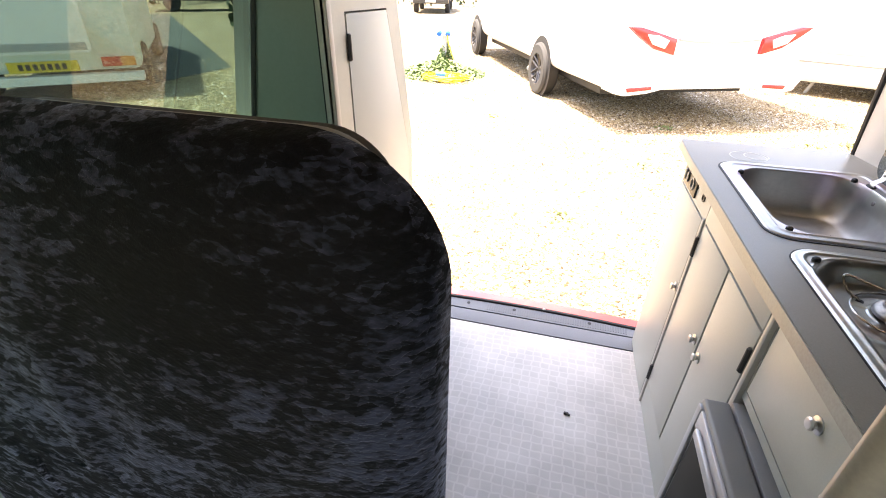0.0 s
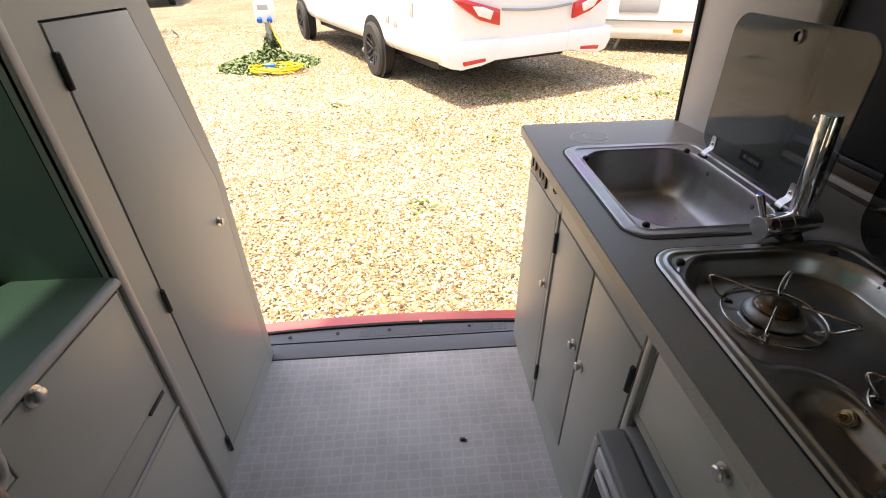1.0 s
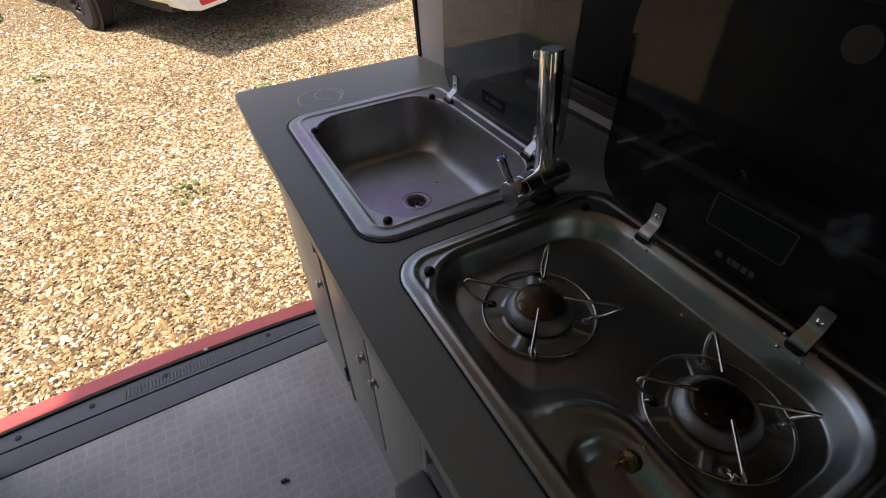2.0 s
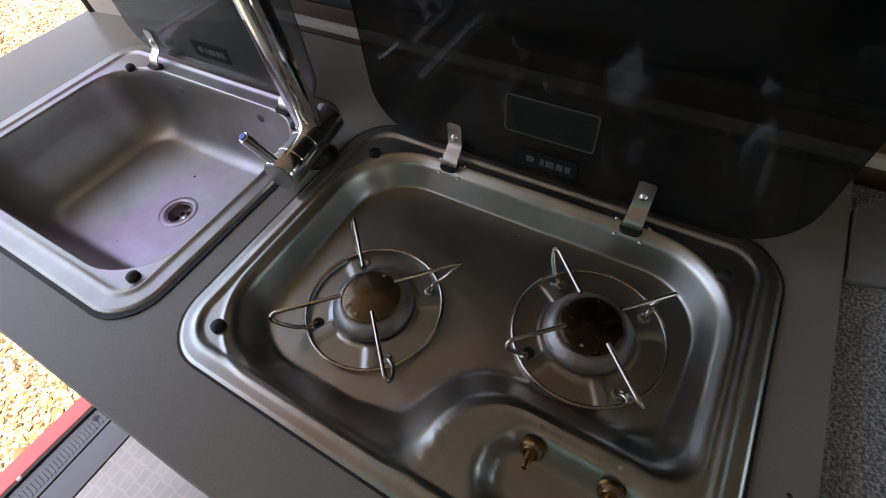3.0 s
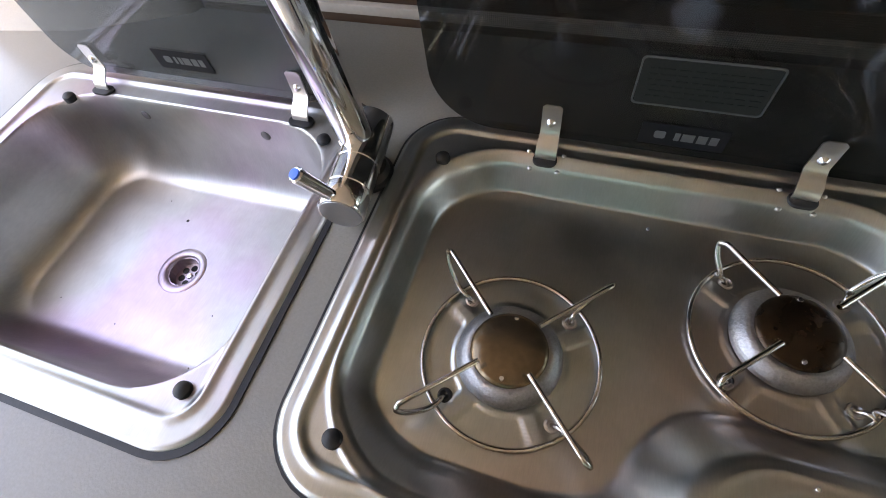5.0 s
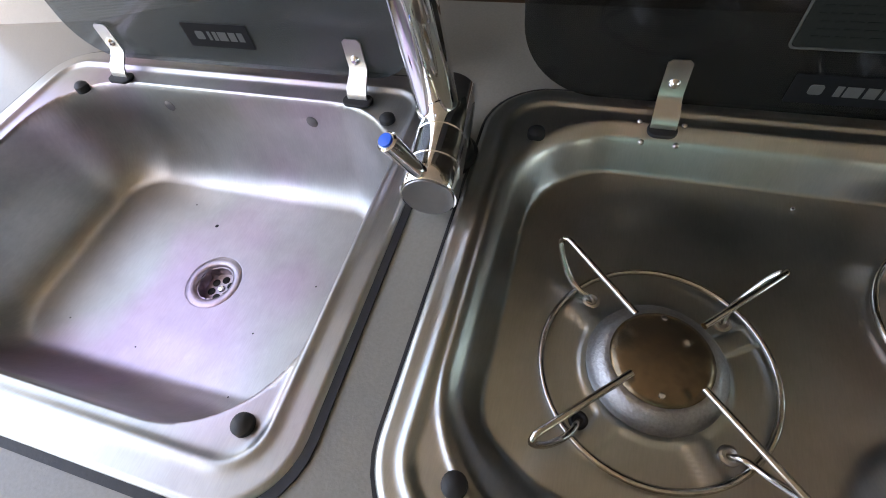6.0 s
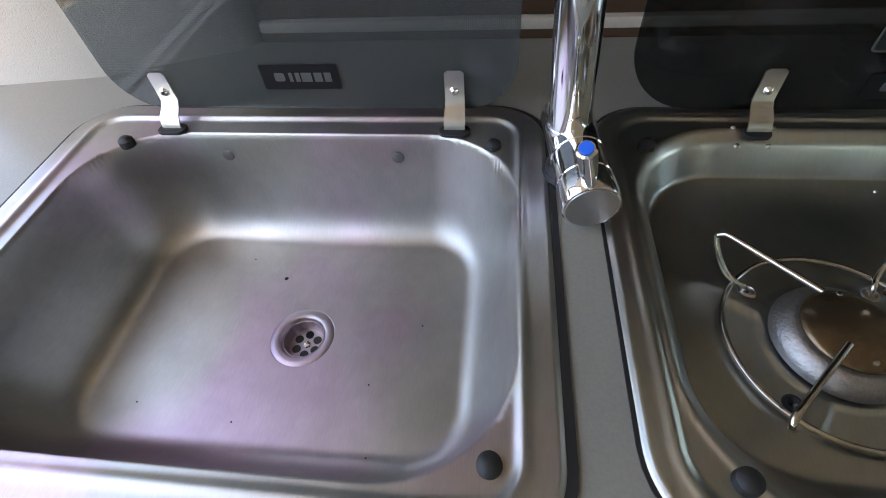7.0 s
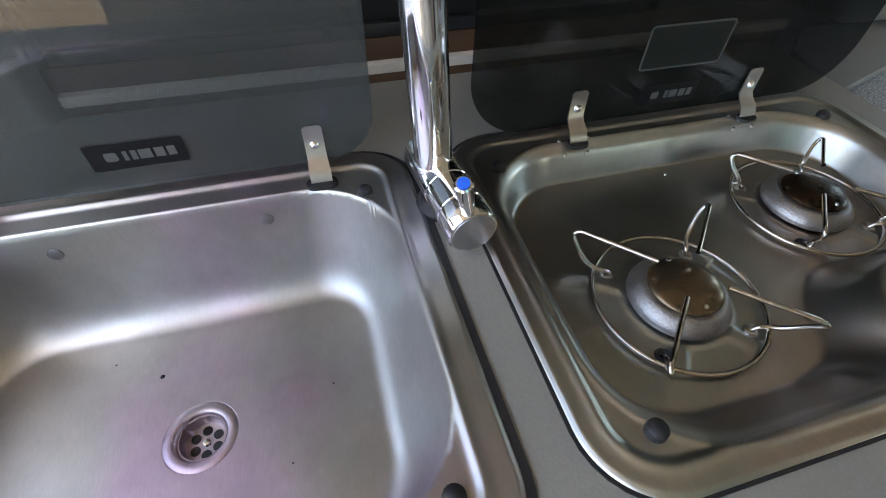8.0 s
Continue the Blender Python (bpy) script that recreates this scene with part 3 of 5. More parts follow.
ceiling = solid("ceiling", plate([(-1.30, -2.65), (0.77, -2.65), (0.77, 0.70), (-1.30, 0.70)], 'z', 1.85, 1.90), HEADLINING, "pale van ceiling lining", "ceiling", "structure")
blind = thing("window_blind", (0.668, -0.2, 0.913), "black blind drawn over the window behind the kitchen", "blind")
part("fabric", box(0.664, 0.676, -0.69, 0.280, 0.930, 1.60, 0.003), WALL_BLACK, blind)
part("bottom_bar", box(0.659, 0.677, -0.70, 0.279, 0.913, 0.929, 0.003), BLACK_PLASTIC, blind)
for y in (-0.703, 0.285):
    part("side_rail", box(0.657, 0.678, y - 0.005, y + 0.005, 0.913, 1.62, 0.002), BLACK_PLASTIC, blind)
trim = thing("trim_1", (0.66, -0.2, ZT), "brown wood ledge with a white strip behind the worktop", "trim", kind="structure")
part("ledge", box(0.656, 0.72, -0.66, 0.292, ZT - 0.03, 0.8715, 0.0015), WOOD_AND_SHADE, trim)
part("strip", box(0.652, 0.70, -0.66, 0.287, 0.8720, 0.8850, 0.002), WHITE_STRIP, trim, "pale strip")
part("rebate", box(0.660, 0.71, -0.66, 0.292, 0.8855, 0.9120, 0.0015), WOOD_AND_SHADE, trim)
pillar_bm = plate([(0.652, 0.294), (0.586, 0.46), (0.566, 0.605), (0.59, 0.655), (0.72, 0.655), (0.72, 0.294)], 'z', 0.60, 1.85, bevel=0.010)
for v in pillar_bm.verts:
    if v.co.x < 0.70:
        v.co.x -= max(0.0, v.co.z - 0.86) * 0.06
pillar = solid("pillar_trim", pillar_bm, PILLAR, "beige fabric covered rear pillar trim", "trim", "structure")
seal_bm = tube([(0.570, 0.622, ZT - 0.2), (0.558, 0.616, 0.87), (0.535, 0.608, 1.20), (0.492, 0.596, 1.85)], 0.010, 10)
seal = solid("door_seal", seal_bm, BLACK_GAP, "black rubber seal round the tailgate opening", "seal", "structure")

# rear sill, bowed like the bumper
def bowed(x, y):
    return y + 0.022 * (1 - ((x + 0.40) / 0.55) ** 2)


def sill_strip(y0, y1, z0, z1, bow0, bow1, lift=0.0, x0=-0.96, x1=0.30, n=36, thick=0.03):
    bm = bmesh.new()
    rows = []
    for i in range(n + 1):
        x = x0 + (x1 - x0) * i / n
        a = bowed(x, y0) if bow0 else y0
        b = bowed(x, y1) if bow1 else y1
        rows.append([bm.verts.new((x, a, z0)), bm.verts.new((x, a + (b - a) * 0.08, z0 + (z1 - z0) * 0.1 + lift)), bm.verts.new((x, a + (b - a) * 0.92, z1 + lift)), bm.verts.new((x, b, z1 - 0.003)), bm.verts.new((x, b, z1 - thick)), bm.verts.new((x, a, z0 - thick))])
    for a, b in zip(rows, rows[1:]):
        for k in range(6):
            bm.faces.new((a[k], a[(k + 1) % 6], b[(k + 1) % 6], b[k]))
    bm.faces.new(rows[0]), bm.faces.new(rows[-1])
    return bm


sill = thing("sill_trim", (-0.4, 0.62, -0.02), "dark grey ribbed plastic loading sill with fixing holes", "sill", kind="structure")
part("lower_strip", sill_strip(0.558, 0.634, 0.004, 0.010, False, False), DARK_TRIM, sill)
part("upper_strip", sill_strip(0.638, 0.690, 0.010, 0.008, False, True), DARK_TRIM, sill)
rib_bm = bmesh.new()
for k in range(58):
    x = -0.52 + k * 0.0105
    add_to(rib_bm, box(x, x + 0.005, 0.650, 0.686, 0.0085, 0.0115))
part("ribs", rib_bm, DARK_TRIM, sill)
for x, y in ((-0.80, 0.668), (-0.61, 0.677), (-0.40, 0.681), (-0.07, 0.678)):
    part("fixing_hole", lathe([(0, 0.0), (0.008, 0.0), (0.0075, 0.0012), (0, 0.0014)], (x, y, 0.0115), n=16), BLACK_GAP, sill)
part("seal_lip", sill_strip(0.691, 0.701, 0.010, 0.012, True, True, 0.004), BLACK_GAP, sill)
bumper = solid("rear_bumper", sill_strip(0.703, 0.776, 0.006, -0.004, True, True, 0.006, thick=0.25), RED, "red painted rear bumper top below the sill", "bumper", "structure")
part("white_chip", lathe([(0, 0), (0.007, 0), (0.005, 0.004), (0, 0.005)], (-0.27, 0.719, 0.0150), n=10), WHITE_STRIP, sill)
crumb = solid("plastic_clip", add_to(box(-0.157, -0.141, 0.156, 0.165, 0.0005, 0.008, 0.002), rod((-0.144, 0.159, 0.004), (-0.135, 0.155, 0.004), 0.0035, 8)), BLACK_PLASTIC, "small black plastic clip lying on the floor", "clip")

# ---- kitchen ----
FX = 0.100
worktop = solid("worktop", plate([(0.094, -0.622), (0.652, -0.622), (0.652, 0.292), (0.586, 0.46), (0.566, 0.628), (0.086, 0.630), (0.076, 0.622), (0.0725, 0.40), (0.0765, 0.137), (0.0785, -0.20), (0.088, -0.614)], 'z', 0.834, ZT,
                holes=[rounded(0.153, 0.498, -0.031, 0.410, 0.04), rounded(0.162, 0.496, -0.562, -0.106, 0.04)]), LAMINATE, "dark grey laminate kitchen worktop with a pale edge", "worktop")
part("edge_strip", plate([(0.0862, -0.616), (0.0878, -0.616), (0.0783, -0.20), (0.0763, 0.137), (0.0723, 0.40), (0.0756, 0.6225), (0.0740, 0.6235), (0.0707, 0.40), (0.0747, 0.137), (0.0767, -0.20)], 'z', 0.8345, ZT - 0.0015), LAMINATE_EDGE, worktop, "worn pale edge strip")
for x, y, r in ((0.238, 0.493, 0.050), (0.262, 0.503, 0.034)):
    part("cup_ring", lathe([(r, 0), (r, 0.0004), (r - 0.0028, 0.0004), (r - 0.0028, 0)], (x, y, ZT), n=40), RING_MARK, worktop, "faint pale ring mark")
part("crumb", lathe([(0, 0), (0.002, 0), (0.001, 0.001), (0, 0.001)], (0.288, -0.605, ZT), n=8), BLACK_GAP, worktop)


def cupboard(name, label, y0, y1, z0, z1, doors, side_walls=(True, True), gap=0.0036):
    """A unit: side panels, a black sheet that shades the gaps, a face frame with openings, and doors set in them."""
    ob = thing(name, (FX + 0.2, (y0 + y1) / 2, 0.0), label, "cupboard", group="kitchen cupboards")
    holes = [[(a, c), (b, c), (b, d), (a, d)] for a, b, c, d, *_ in doors]
    part("face_frame", plate([(y0, z0), (y1, z0), (y1, z1), (y0, z1)], 'x', FX, FX + 0.016, holes=holes), PAINT, ob)
    # Black sheet behind the frame puts shade into the door gaps.
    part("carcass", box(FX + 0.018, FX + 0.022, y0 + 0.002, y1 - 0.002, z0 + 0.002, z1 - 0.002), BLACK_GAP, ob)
    for on, y in zip(side_walls, (y0, y1 - 0.014)):
        if on:
            part("side_panel", box(FX + 0.0165, 0.625 if y < 0.28 else 0.545, y, y + 0.014, 0.0, 0.833), PAINT, ob)
    for a, b, c, d, knob_at, hinges in doors:
        door = part("door", plate(gap_outline([(a, c), (b, c), (b, d), (a, d)], gap), 'x', FX - 0.003, FX + 0.013, bevel=0.0015), PAINT, ob)
        if knob_at:
            knob((FX - 0.003, *knob_at), (-1, 0, 0), door, 0.012)
        for hy, hz in hinges:
            hinge(FX - 0.003, hy, hz, -1, door)
    return ob


end_unit = cupboard("tall_cupboard", "grey painted narrow kitchen cupboard with one plain door", 0.295, 0.628, 0.0, 0.833, [(0.315, 0.620, 0.012, 0.726, (0.337, 0.478), ())], (False, True))
part("edge_post", box(FX - 0.006, FX + 0.012, 0.293, 0.309, 0.0, 0.734, 0.004), EDGING, end_unit)
panel = part("socket_panel", box(FX - 0.006, FX, 0.440, 0.605, 0.736, 0.800, 0.002), BLACK_PLASTIC, end_unit, "small black socket and switch panel")
for y in (0.578, 0.545):
    part("switch", box(FX - 0.011, FX - 0.006, y - 0.008, y + 0.008, 0.752, 0.784, 0.002), FRIDGE, panel)
part("socket", lathe([(0.020, 0), (0.020, 0.004), (0.014, 0.004), (0.013, -0.001), (0, -0.001)], (FX - 0.006, 0.482, 0.768), (-1, 0, 0), 24), FRIDGE, panel, "round socket")
part("round_socket", lathe([(0.013, 0), (0.013, 0.004), (0.008, 0.005), (0.007, 0.001), (0, 0.001)], (FX, 0.362, 0.772), (-1, 0, 0), 20), BLACK_PLASTIC, end_unit, "small round black socket")
mid_unit = cupboard("double_cupboard", "grey painted double kitchen cupboard under the sink", -0.210, 0.292, 0.0, 0.833,
                    [(0.038, 0.281, 0.115, 0.728, (0.066, 0.488), ((0.286, 0.650), (0.286, 0.155))), (-0.197, 0.035, 0.115, 0.728, (0.008, 0.474), ((-0.192, 0.650), (-0.192, 0.17)))], (False, False))
part("drawer_front", box(FX - 0.004, FX - 0.0005, -0.197, 0.281, 0.733, 0.830, 0.0015), PAINT, mid_unit)
part("edge_post", box(FX - 0.010, FX + 0.012, -0.227, -0.209, 0.0, 0.798, 0.005), EDGING, mid_unit, "rounded edging post")
hob_unit = cupboard("hob_cupboard", "grey painted kitchen cupboard under the hob with a flap door", -0.622, -0.228, 0.585, 0.833, [(-0.612, -0.232, 0.606, 0.793, (-0.432, 0.742), ())], (True, False), 0.0065)

fridge = thing("fridge", (0.3, -0.43, 0.0), "dark grey compressor fridge with a silver handle strip", "fridge")
part("body", box(0.104, 0.60, -0.615, -0.228, 0.02, 0.572, 0.004), FRIDGE, fridge)
fdoor = part("door", box(0.050, 0.102, -0.614, -0.228, 0.03, 0.570, 0.008, 3), FRIDGE, fridge)
part("panel", box(0.0465, 0.0505, -0.60, -0.266, 0.05, 0.49, 0.0015), LABEL_MID, fdoor, "dark inset door panel")
part("frame_strip", box(0.044, 0.0508, -0.254, -0.236, 0.04, 0.560, 0.002), SILVER, fdoor, "silver edge strip")
part("top_strip", box(0.0440, 0.0508, -0.61, -0.258, 0.516, 0.560, 0.002), SILVER, fdoor, "silver top strip")
part("handle", box(0.034, 0.0438, -0.44, -0.285, 0.516, 0.538, 0.004, 3), SILVER, fdoor, "silver pull handle")
lean(fridge, 0.015, 0.0)
for unit in (end_unit, mid_unit, hob_unit):
    askew(unit)

# sink
def sink_height(x, y):
    d_out = -round_box_distance(x, y, 0.138, 0.513, -0.046, 0.425, 0.05)
    z = 0.8642 + 0.0022 * step(d_out / 0.004) + 0.0022 * math.exp(-((d_out - 0.023) / 0.0040) ** 2) - 0.0014 * step((d_out - 0.022) / 0.006)
    e = -round_box_distance(x, y, 0.170, 0.467, -0.021, 0.388, 0.085)
    if e > 0:
        t = min(1.0, e / 0.046)
        z -= 0.113 * (1 - (1 - t) ** 2.2) ** 0.62 * step(e / 0.006 + 0.05)
        z -= 0.005 * step(1 - math.hypot(x - 0.313, y - 0.173) / 0.19)
    hole = math.hypot(x - 0.313, y - 0.173)
    if hole < 0.029:
        z -= 0.003
    if hole < 0.018:
        z -= 0.02
    return z


sink = thing("sink", (0.316, 0.187, ZT), "stainless steel inset camper sink with smoked glass lid raised", "sink")
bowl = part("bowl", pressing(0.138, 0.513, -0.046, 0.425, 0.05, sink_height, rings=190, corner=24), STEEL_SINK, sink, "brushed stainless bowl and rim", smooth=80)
# Rubber seal, widened at front and right as the rim's painted shadow gap.
part("seal", plate(rounded(0.1325, 0.5155, -0.0520, 0.428, 0.054), 'z', ZT + 0.0003, ZT + 0.0018, holes=[rounded(0.142, 0.509, -0.042, 0.421, 0.048)]), BLACK_GAP, sink, "black rubber seal")
drain_z = 0.7465
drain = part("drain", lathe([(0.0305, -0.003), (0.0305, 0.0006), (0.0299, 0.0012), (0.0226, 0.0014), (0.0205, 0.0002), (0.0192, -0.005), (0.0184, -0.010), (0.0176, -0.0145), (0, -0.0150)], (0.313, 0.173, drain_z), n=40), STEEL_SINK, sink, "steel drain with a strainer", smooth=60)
for k in range(7):
    a = 2 * math.pi * k / 6
    x, y = (0.313 + 0.0105 * math.cos(a), 0.173 + 0.0105 * math.sin(a)) if k else (0.313, 0.173)
    if k == 0:
        part("screw", lathe([(0, 0), (0.004, 0), (0.003, 0.002), (0, 0.0025)], (x, y, drain_z - 0.0148), n=12), CHROME, drain)
    else:
        part("strainer_hole", lathe([(0, 0), (0.0042, 0), (0.0042, 0.0006), (0, 0.0008)], (x, y, drain_z - 0.0148), n=12), BLACK_GAP, drain)
part("strainer_hole", lathe([(0, 0), (0.0042, 0), (0.0042, 0.0006), (0, 0.0008)], (0.3235, 0.173, drain_z - 0.0148), n=12), BLACK_GAP, drain)
for x, y in ((0.450, 0.355), (0.450, 0.0), (0.184, -0.005), (0.178, 0.336)):
    part("rubber_buffer", lathe([(0, 0.006), (0.004, 0.0055), (0.0068, 0.003), (0.0072, 0), (0.0072, -0.004), (0, -0.004)], (x, y, 0.866), n=18), BLACK_GAP, sink)
for y in (0.267, 0.092):
    x = 0.40
    while sink_height(x, y) < 0.840:
        x += 0.0002
    tilt = (sink_height(x + 0.0015, y) - sink_height(x - 0.0015, y)) / 0.003
    part("overflow_tab", lathe([(0, -0.001), (0.0062, -0.001), (0.0060, 0.0006), (0.005, 0.0012), (0, 0.0014)], (x, y, 0.840), (-tilt, 0, 1), 18), TAB_GREY, sink)
part("crumb", lathe([(0, 0), (0.0022, 0), (0.001, 0.001), (0, 0.0012)], (0.378, 0.209, sink_height(0.378, 0.209)), n=8), BLACK_GAP, sink)
for x, y in ((0.40, 0.25), (0.24, 0.30), (0.27, 0.10), (0.33, 0.06), (0.23, 0.21), (0.21, 0.09)):
    part("crumb", lathe([(0, 0), (0.0009, 0), (0.0005, 0.0006), (0, 0.0008)], (x, y, sink_height(x, y)), n=6), BLACK_GAP, sink)

LX = 0.490


def lid_hinge(y, parent, bush=0.0145):
    """A bent strap that rises from the rim and holds the glass with a screw."""
    profile = [(0.470, 0.864), (0.4705, 0.872), (0.475, 0.879), (0.4825, 0.884), (0.4868, 0.889), (0.4875, 0.9145), (0.4875, 0.917)]
    bm = bmesh.new()
    rows = []
    half = [0.0096, 0.0096, 0.0096, 0.0090, 0.0088, 0.0086, 0.0058]
    for (x, z), w in zip(profile, half):
        rows.append([bm.verts.new((x, y - w, z)), bm.verts.new((x, y + w, z)), bm.verts.new((x - 0.0016, y + w, z + 0.0004)), bm.verts.new((x - 0.0016, y - w, z + 0.0004))])
    for a, b in zip(rows, rows[1:]):
        for k in range(4):
            bm.faces.new((a[k], a[(k + 1) % 4], b[(k + 1) % 4], b[k]))
    bm.faces.new(rows[0]), bm.faces.new(rows[-1])
    strap = part("hinge_strap", bm, PEWTER, parent, "bent stainless hinge strap", smooth=50)
    part("screw", lathe([(0, 0.004), (0.002, 0.0038), (0.0042, 0.0018), (0.0046, 0), (0, 0)], (0.4858, y, 0.8985), (-1, 0, 0), 16), CHROME, strap)
    part("slot_bush", plate(rounded(0.461, 0.477, y - bush, y + bush, 0.0075), 'z', 0.8655, 0.8690, bevel=0.001), BLACK_GAP, strap, "black slot bush")
    return strap


def logo(y0, y1, z0, z1, parent):
    tag = part("maker_label", plate(rounded(y0, y1, z0, z1, 0.001), 'x', LX - 0.0016, LX - 0.0006), LABEL_BLACK, parent, "black label with pale plain bars")
    h, w = z1 - z0, y1 - y0
    part("print", add_to(plate(rounded(y1 - w * 0.30, y1 - w * 0.17, z0 + h * 0.34, z0 + h * 0.68, 0.002), 'x', LX - 0.0021, LX - 0.0017), bars(y0 + w * 0.10, y1 - w * 0.36, z0 + h * 0.30, z0 + h * 0.70, 1, LX - 0.0017, 3, 0.1)), LABEL_GREY, tag)


slid = part("lid", plate(rounded(-0.019, 0.369, 0.877, 1.188, 0.045, 10), 'x', LX, LX + 0.005, holes=[[(0.168 + 0.0095 * math.cos(a * math.pi / 10), 1.162 + 0.0095 * math.sin(a * math.pi / 10)) for a in range(20)]], bevel=0.0008), LID_GLASS, sink, "smoked glass lid standing open", smooth=0)
part("finger_grommet", lathe([(0.0095, -0.002), (0.0135, -0.002), (0.0140, 0.0), (0.0135, 0.007), (0.0095, 0.007), (0.0095, -0.002)], (LX, 0.168, 1.162), (1, 0, 0), 28), BLACK_PLASTIC, slid)
logo(0.140, 0.213, 0.899, 0.923, slid)
for y in (0.315, 0.036):
    lid_hinge(y, sink)

# hob
def hob_floor_distance(x, y):
    """Signed distance to the sunken part: a rounded tray less the control shelf in its front corner."""
    tray = round_box_distance(x, y, 0.165, 0.474, -0.545, -0.115, 0.085)
    shelf = round_box_distance(x, y, 0.05, 0.256, -0.76, -0.366, 0.058)
    k = 0.03
    h = max(0.0, min(1.0, 0.5 + 0.5 * (tray + shelf) / k))
    return -shelf + (tray + shelf) * h + k * h * (1 - h), shelf


def facet(u):
    """A flat shoulder, then a steeper straight wall, with tight bends between them."""
    def sharp(v):
        v = max(0.0, min(1.0, v))
        return v * 0.5 if v < 0.38 else 0.19 + (v - 0.38) * 0.81 / 0.62
    return sum(sharp(u + k * 0.03) for k in (-2, -1, 0, 1, 2)) / 5


BURNERS = ((0.288, -0.236), (0.3585, -0.439))
SPOKES = (57, -57, 148, -148)


def hob_height(x, y):
    d_out = -round_box_distance(x, y, 0.147, 0.511, -0.577, -0.086, 0.054)
    z = 0.8642 + 0.0022 * step(d_out / 0.004) + 0.0018 * math.exp(-((d_out - 0.0170) / 0.0036) ** 2) - 0.0014 * step((d_out - 0.019) / 0.005)
    inside, shelf = hob_floor_distance(x, y)
    e = -inside
    z += 0.0015 * math.exp(-((e + 0.0035) / 0.0024) ** 2)
    soft = step(1.5 - shelf / 0.065) * (0.2 + 0.8 * step((y + 0.545) / 0.06))
    run = 0.018 + soft * (0.016 + 0.012 * step((y + 0.43) / 0.07))
    front = step((0.235 - x) / 0.05) * (1 - soft)
    run += 0.020 * front
    soft = max(soft, front)
    z -= 0.037 * (facet(e / run) * (1 - soft) + slope(e / run, 0.25) * soft)
    pod = -round_box_distance(x, y, 0.170, 0.2435, -0.537, -0.401, 0.034)
    if pod > -0.002:
        z -= 0.020 * slope((pod + 0.002) / 0.022, 0.3)
    for bx, by in BURNERS:
        dx, dy = x - bx, y - by
        r = math.hypot(dx, dy)
        if r < 0.10:
            z += 0.0016 * step((0.0485 - r) / 0.004)
            for a in SPOKES:
                c, q = math.cos(radians(a)), math.sin(radians(a))
                if dx * c + dy * q > 0:
                    z += 0.0020 * step((0.0085 - abs(dy * c - dx * q)) / 0.003) * step((0.073 - r) / 0.004) * step((r - 0.044) / 0.004)
    return z


hob = thing("gas_hob", (0.318, -0.347, ZT), "stainless steel two burner gas hob with dark glass lid raised", "hob")
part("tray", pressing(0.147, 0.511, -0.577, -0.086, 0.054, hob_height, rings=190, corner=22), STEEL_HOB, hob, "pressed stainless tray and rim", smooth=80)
part("seal", plate(rounded(0.1445, 0.5135, -0.5795, -0.0835, 0.056), 'z', ZT + 0.0003, ZT + 0.0018, holes=[rounded(0.151, 0.507, -0.573, -0.094, 0.05)]), BLACK_GAP, hob, "black rubber seal")
for (bx, by), cap_mat, tip, cap_label in ((BURNERS[0], CAP_BROWN, 0.097, "brown heat-stained burner cap"), (BURNERS[1], CAP_DARK, 0.083, "burnt dark burner cap")):
    burner = part("burner", lathe([(0.030, 0.8240), (0.034, 0.8312), (0.0410, 0.8318), (0.0424, 0.8330), (0.0428, 0.8352), (0.0420, 0.8380), (0.0395, 0.8415), (0.0355, 0.8452), (0.0330, 0.8468), (0.0312, 0.8470), (0, 0.8470)], (bx, by, 0), n=48), BURNER_ALU, hob, "cast alloy burner ring")
    cap = part("cap", lathe([(0.0285, 0.8472), (0.0302, 0.8484), (0.0304, 0.8498), (0.0294, 0.8512), (0.0265, 0.8528), (0.0215, 0.8545), (0.0150, 0.8558), (0.008, 0.8566), (0, 0.8568)], (bx, by, 0), n=48), cap_mat, burner, cap_label)
    for sx in (-0.026, 0.027):
        part("cap_screw", lathe([(0, 0.0012), (0.0018, 0.0010), (0.0022, 0), (0, 0)], (bx + sx * 0.94, by, 0.8530), n=10), CHROME, cap)
    ring = [(bx + 0.0712 * math.cos(2 * math.pi * k / 64), by + 0.0712 * math.sin(2 * math.pi * k / 64), 0.8325) for k in range(64)]
    support = part("pan_support", tube(ring, 0.0022, 10, closed=True), WIRE, hob, "plated wire pan support ring", smooth=60)
    for q in range(4):
        a = radians(45 + 90 * q)
        c, s = math.cos(a), math.sin(a)
        def at(r, side, z):
            return (bx + r * c - side * s, by + r * s + side * c, z)
        path = [at(0.027, 0, 0.8645), at(0.06, 0, 0.8650), at(tip - 0.008, 0, 0.8655)]
        path = [Vector(path[0]), Vector(path[1]), Vector(path[2])] + smooth_path([at(tip - 0.004, 0.0, 0.8650), at(tip, 0.002, 0.8610), at(tip - 0.006, 0.005, 0.8520), at(tip - 0.018, 0.006, 0.8390), at(0.069, 0.005, 0.8345), at(0.064, 0.003, 0.8330), at(0.060, 0.001, 0.8270)], 4)
        part("prong", tube(path, 0.0022, 10), WIRE, support, smooth=60)
        part("grommet", lathe([(0, 0), (0.0062, 0), (0.0058, 0.0016), (0.0042, 0.0021), (0.0034, 0.0012), (0.0030, 0.0002), (0, 0.0002)], at(0.060, 0.001, 0.8281), n=18), PEWTER if q in (0, 2, 3) else BLACK_GAP, support)
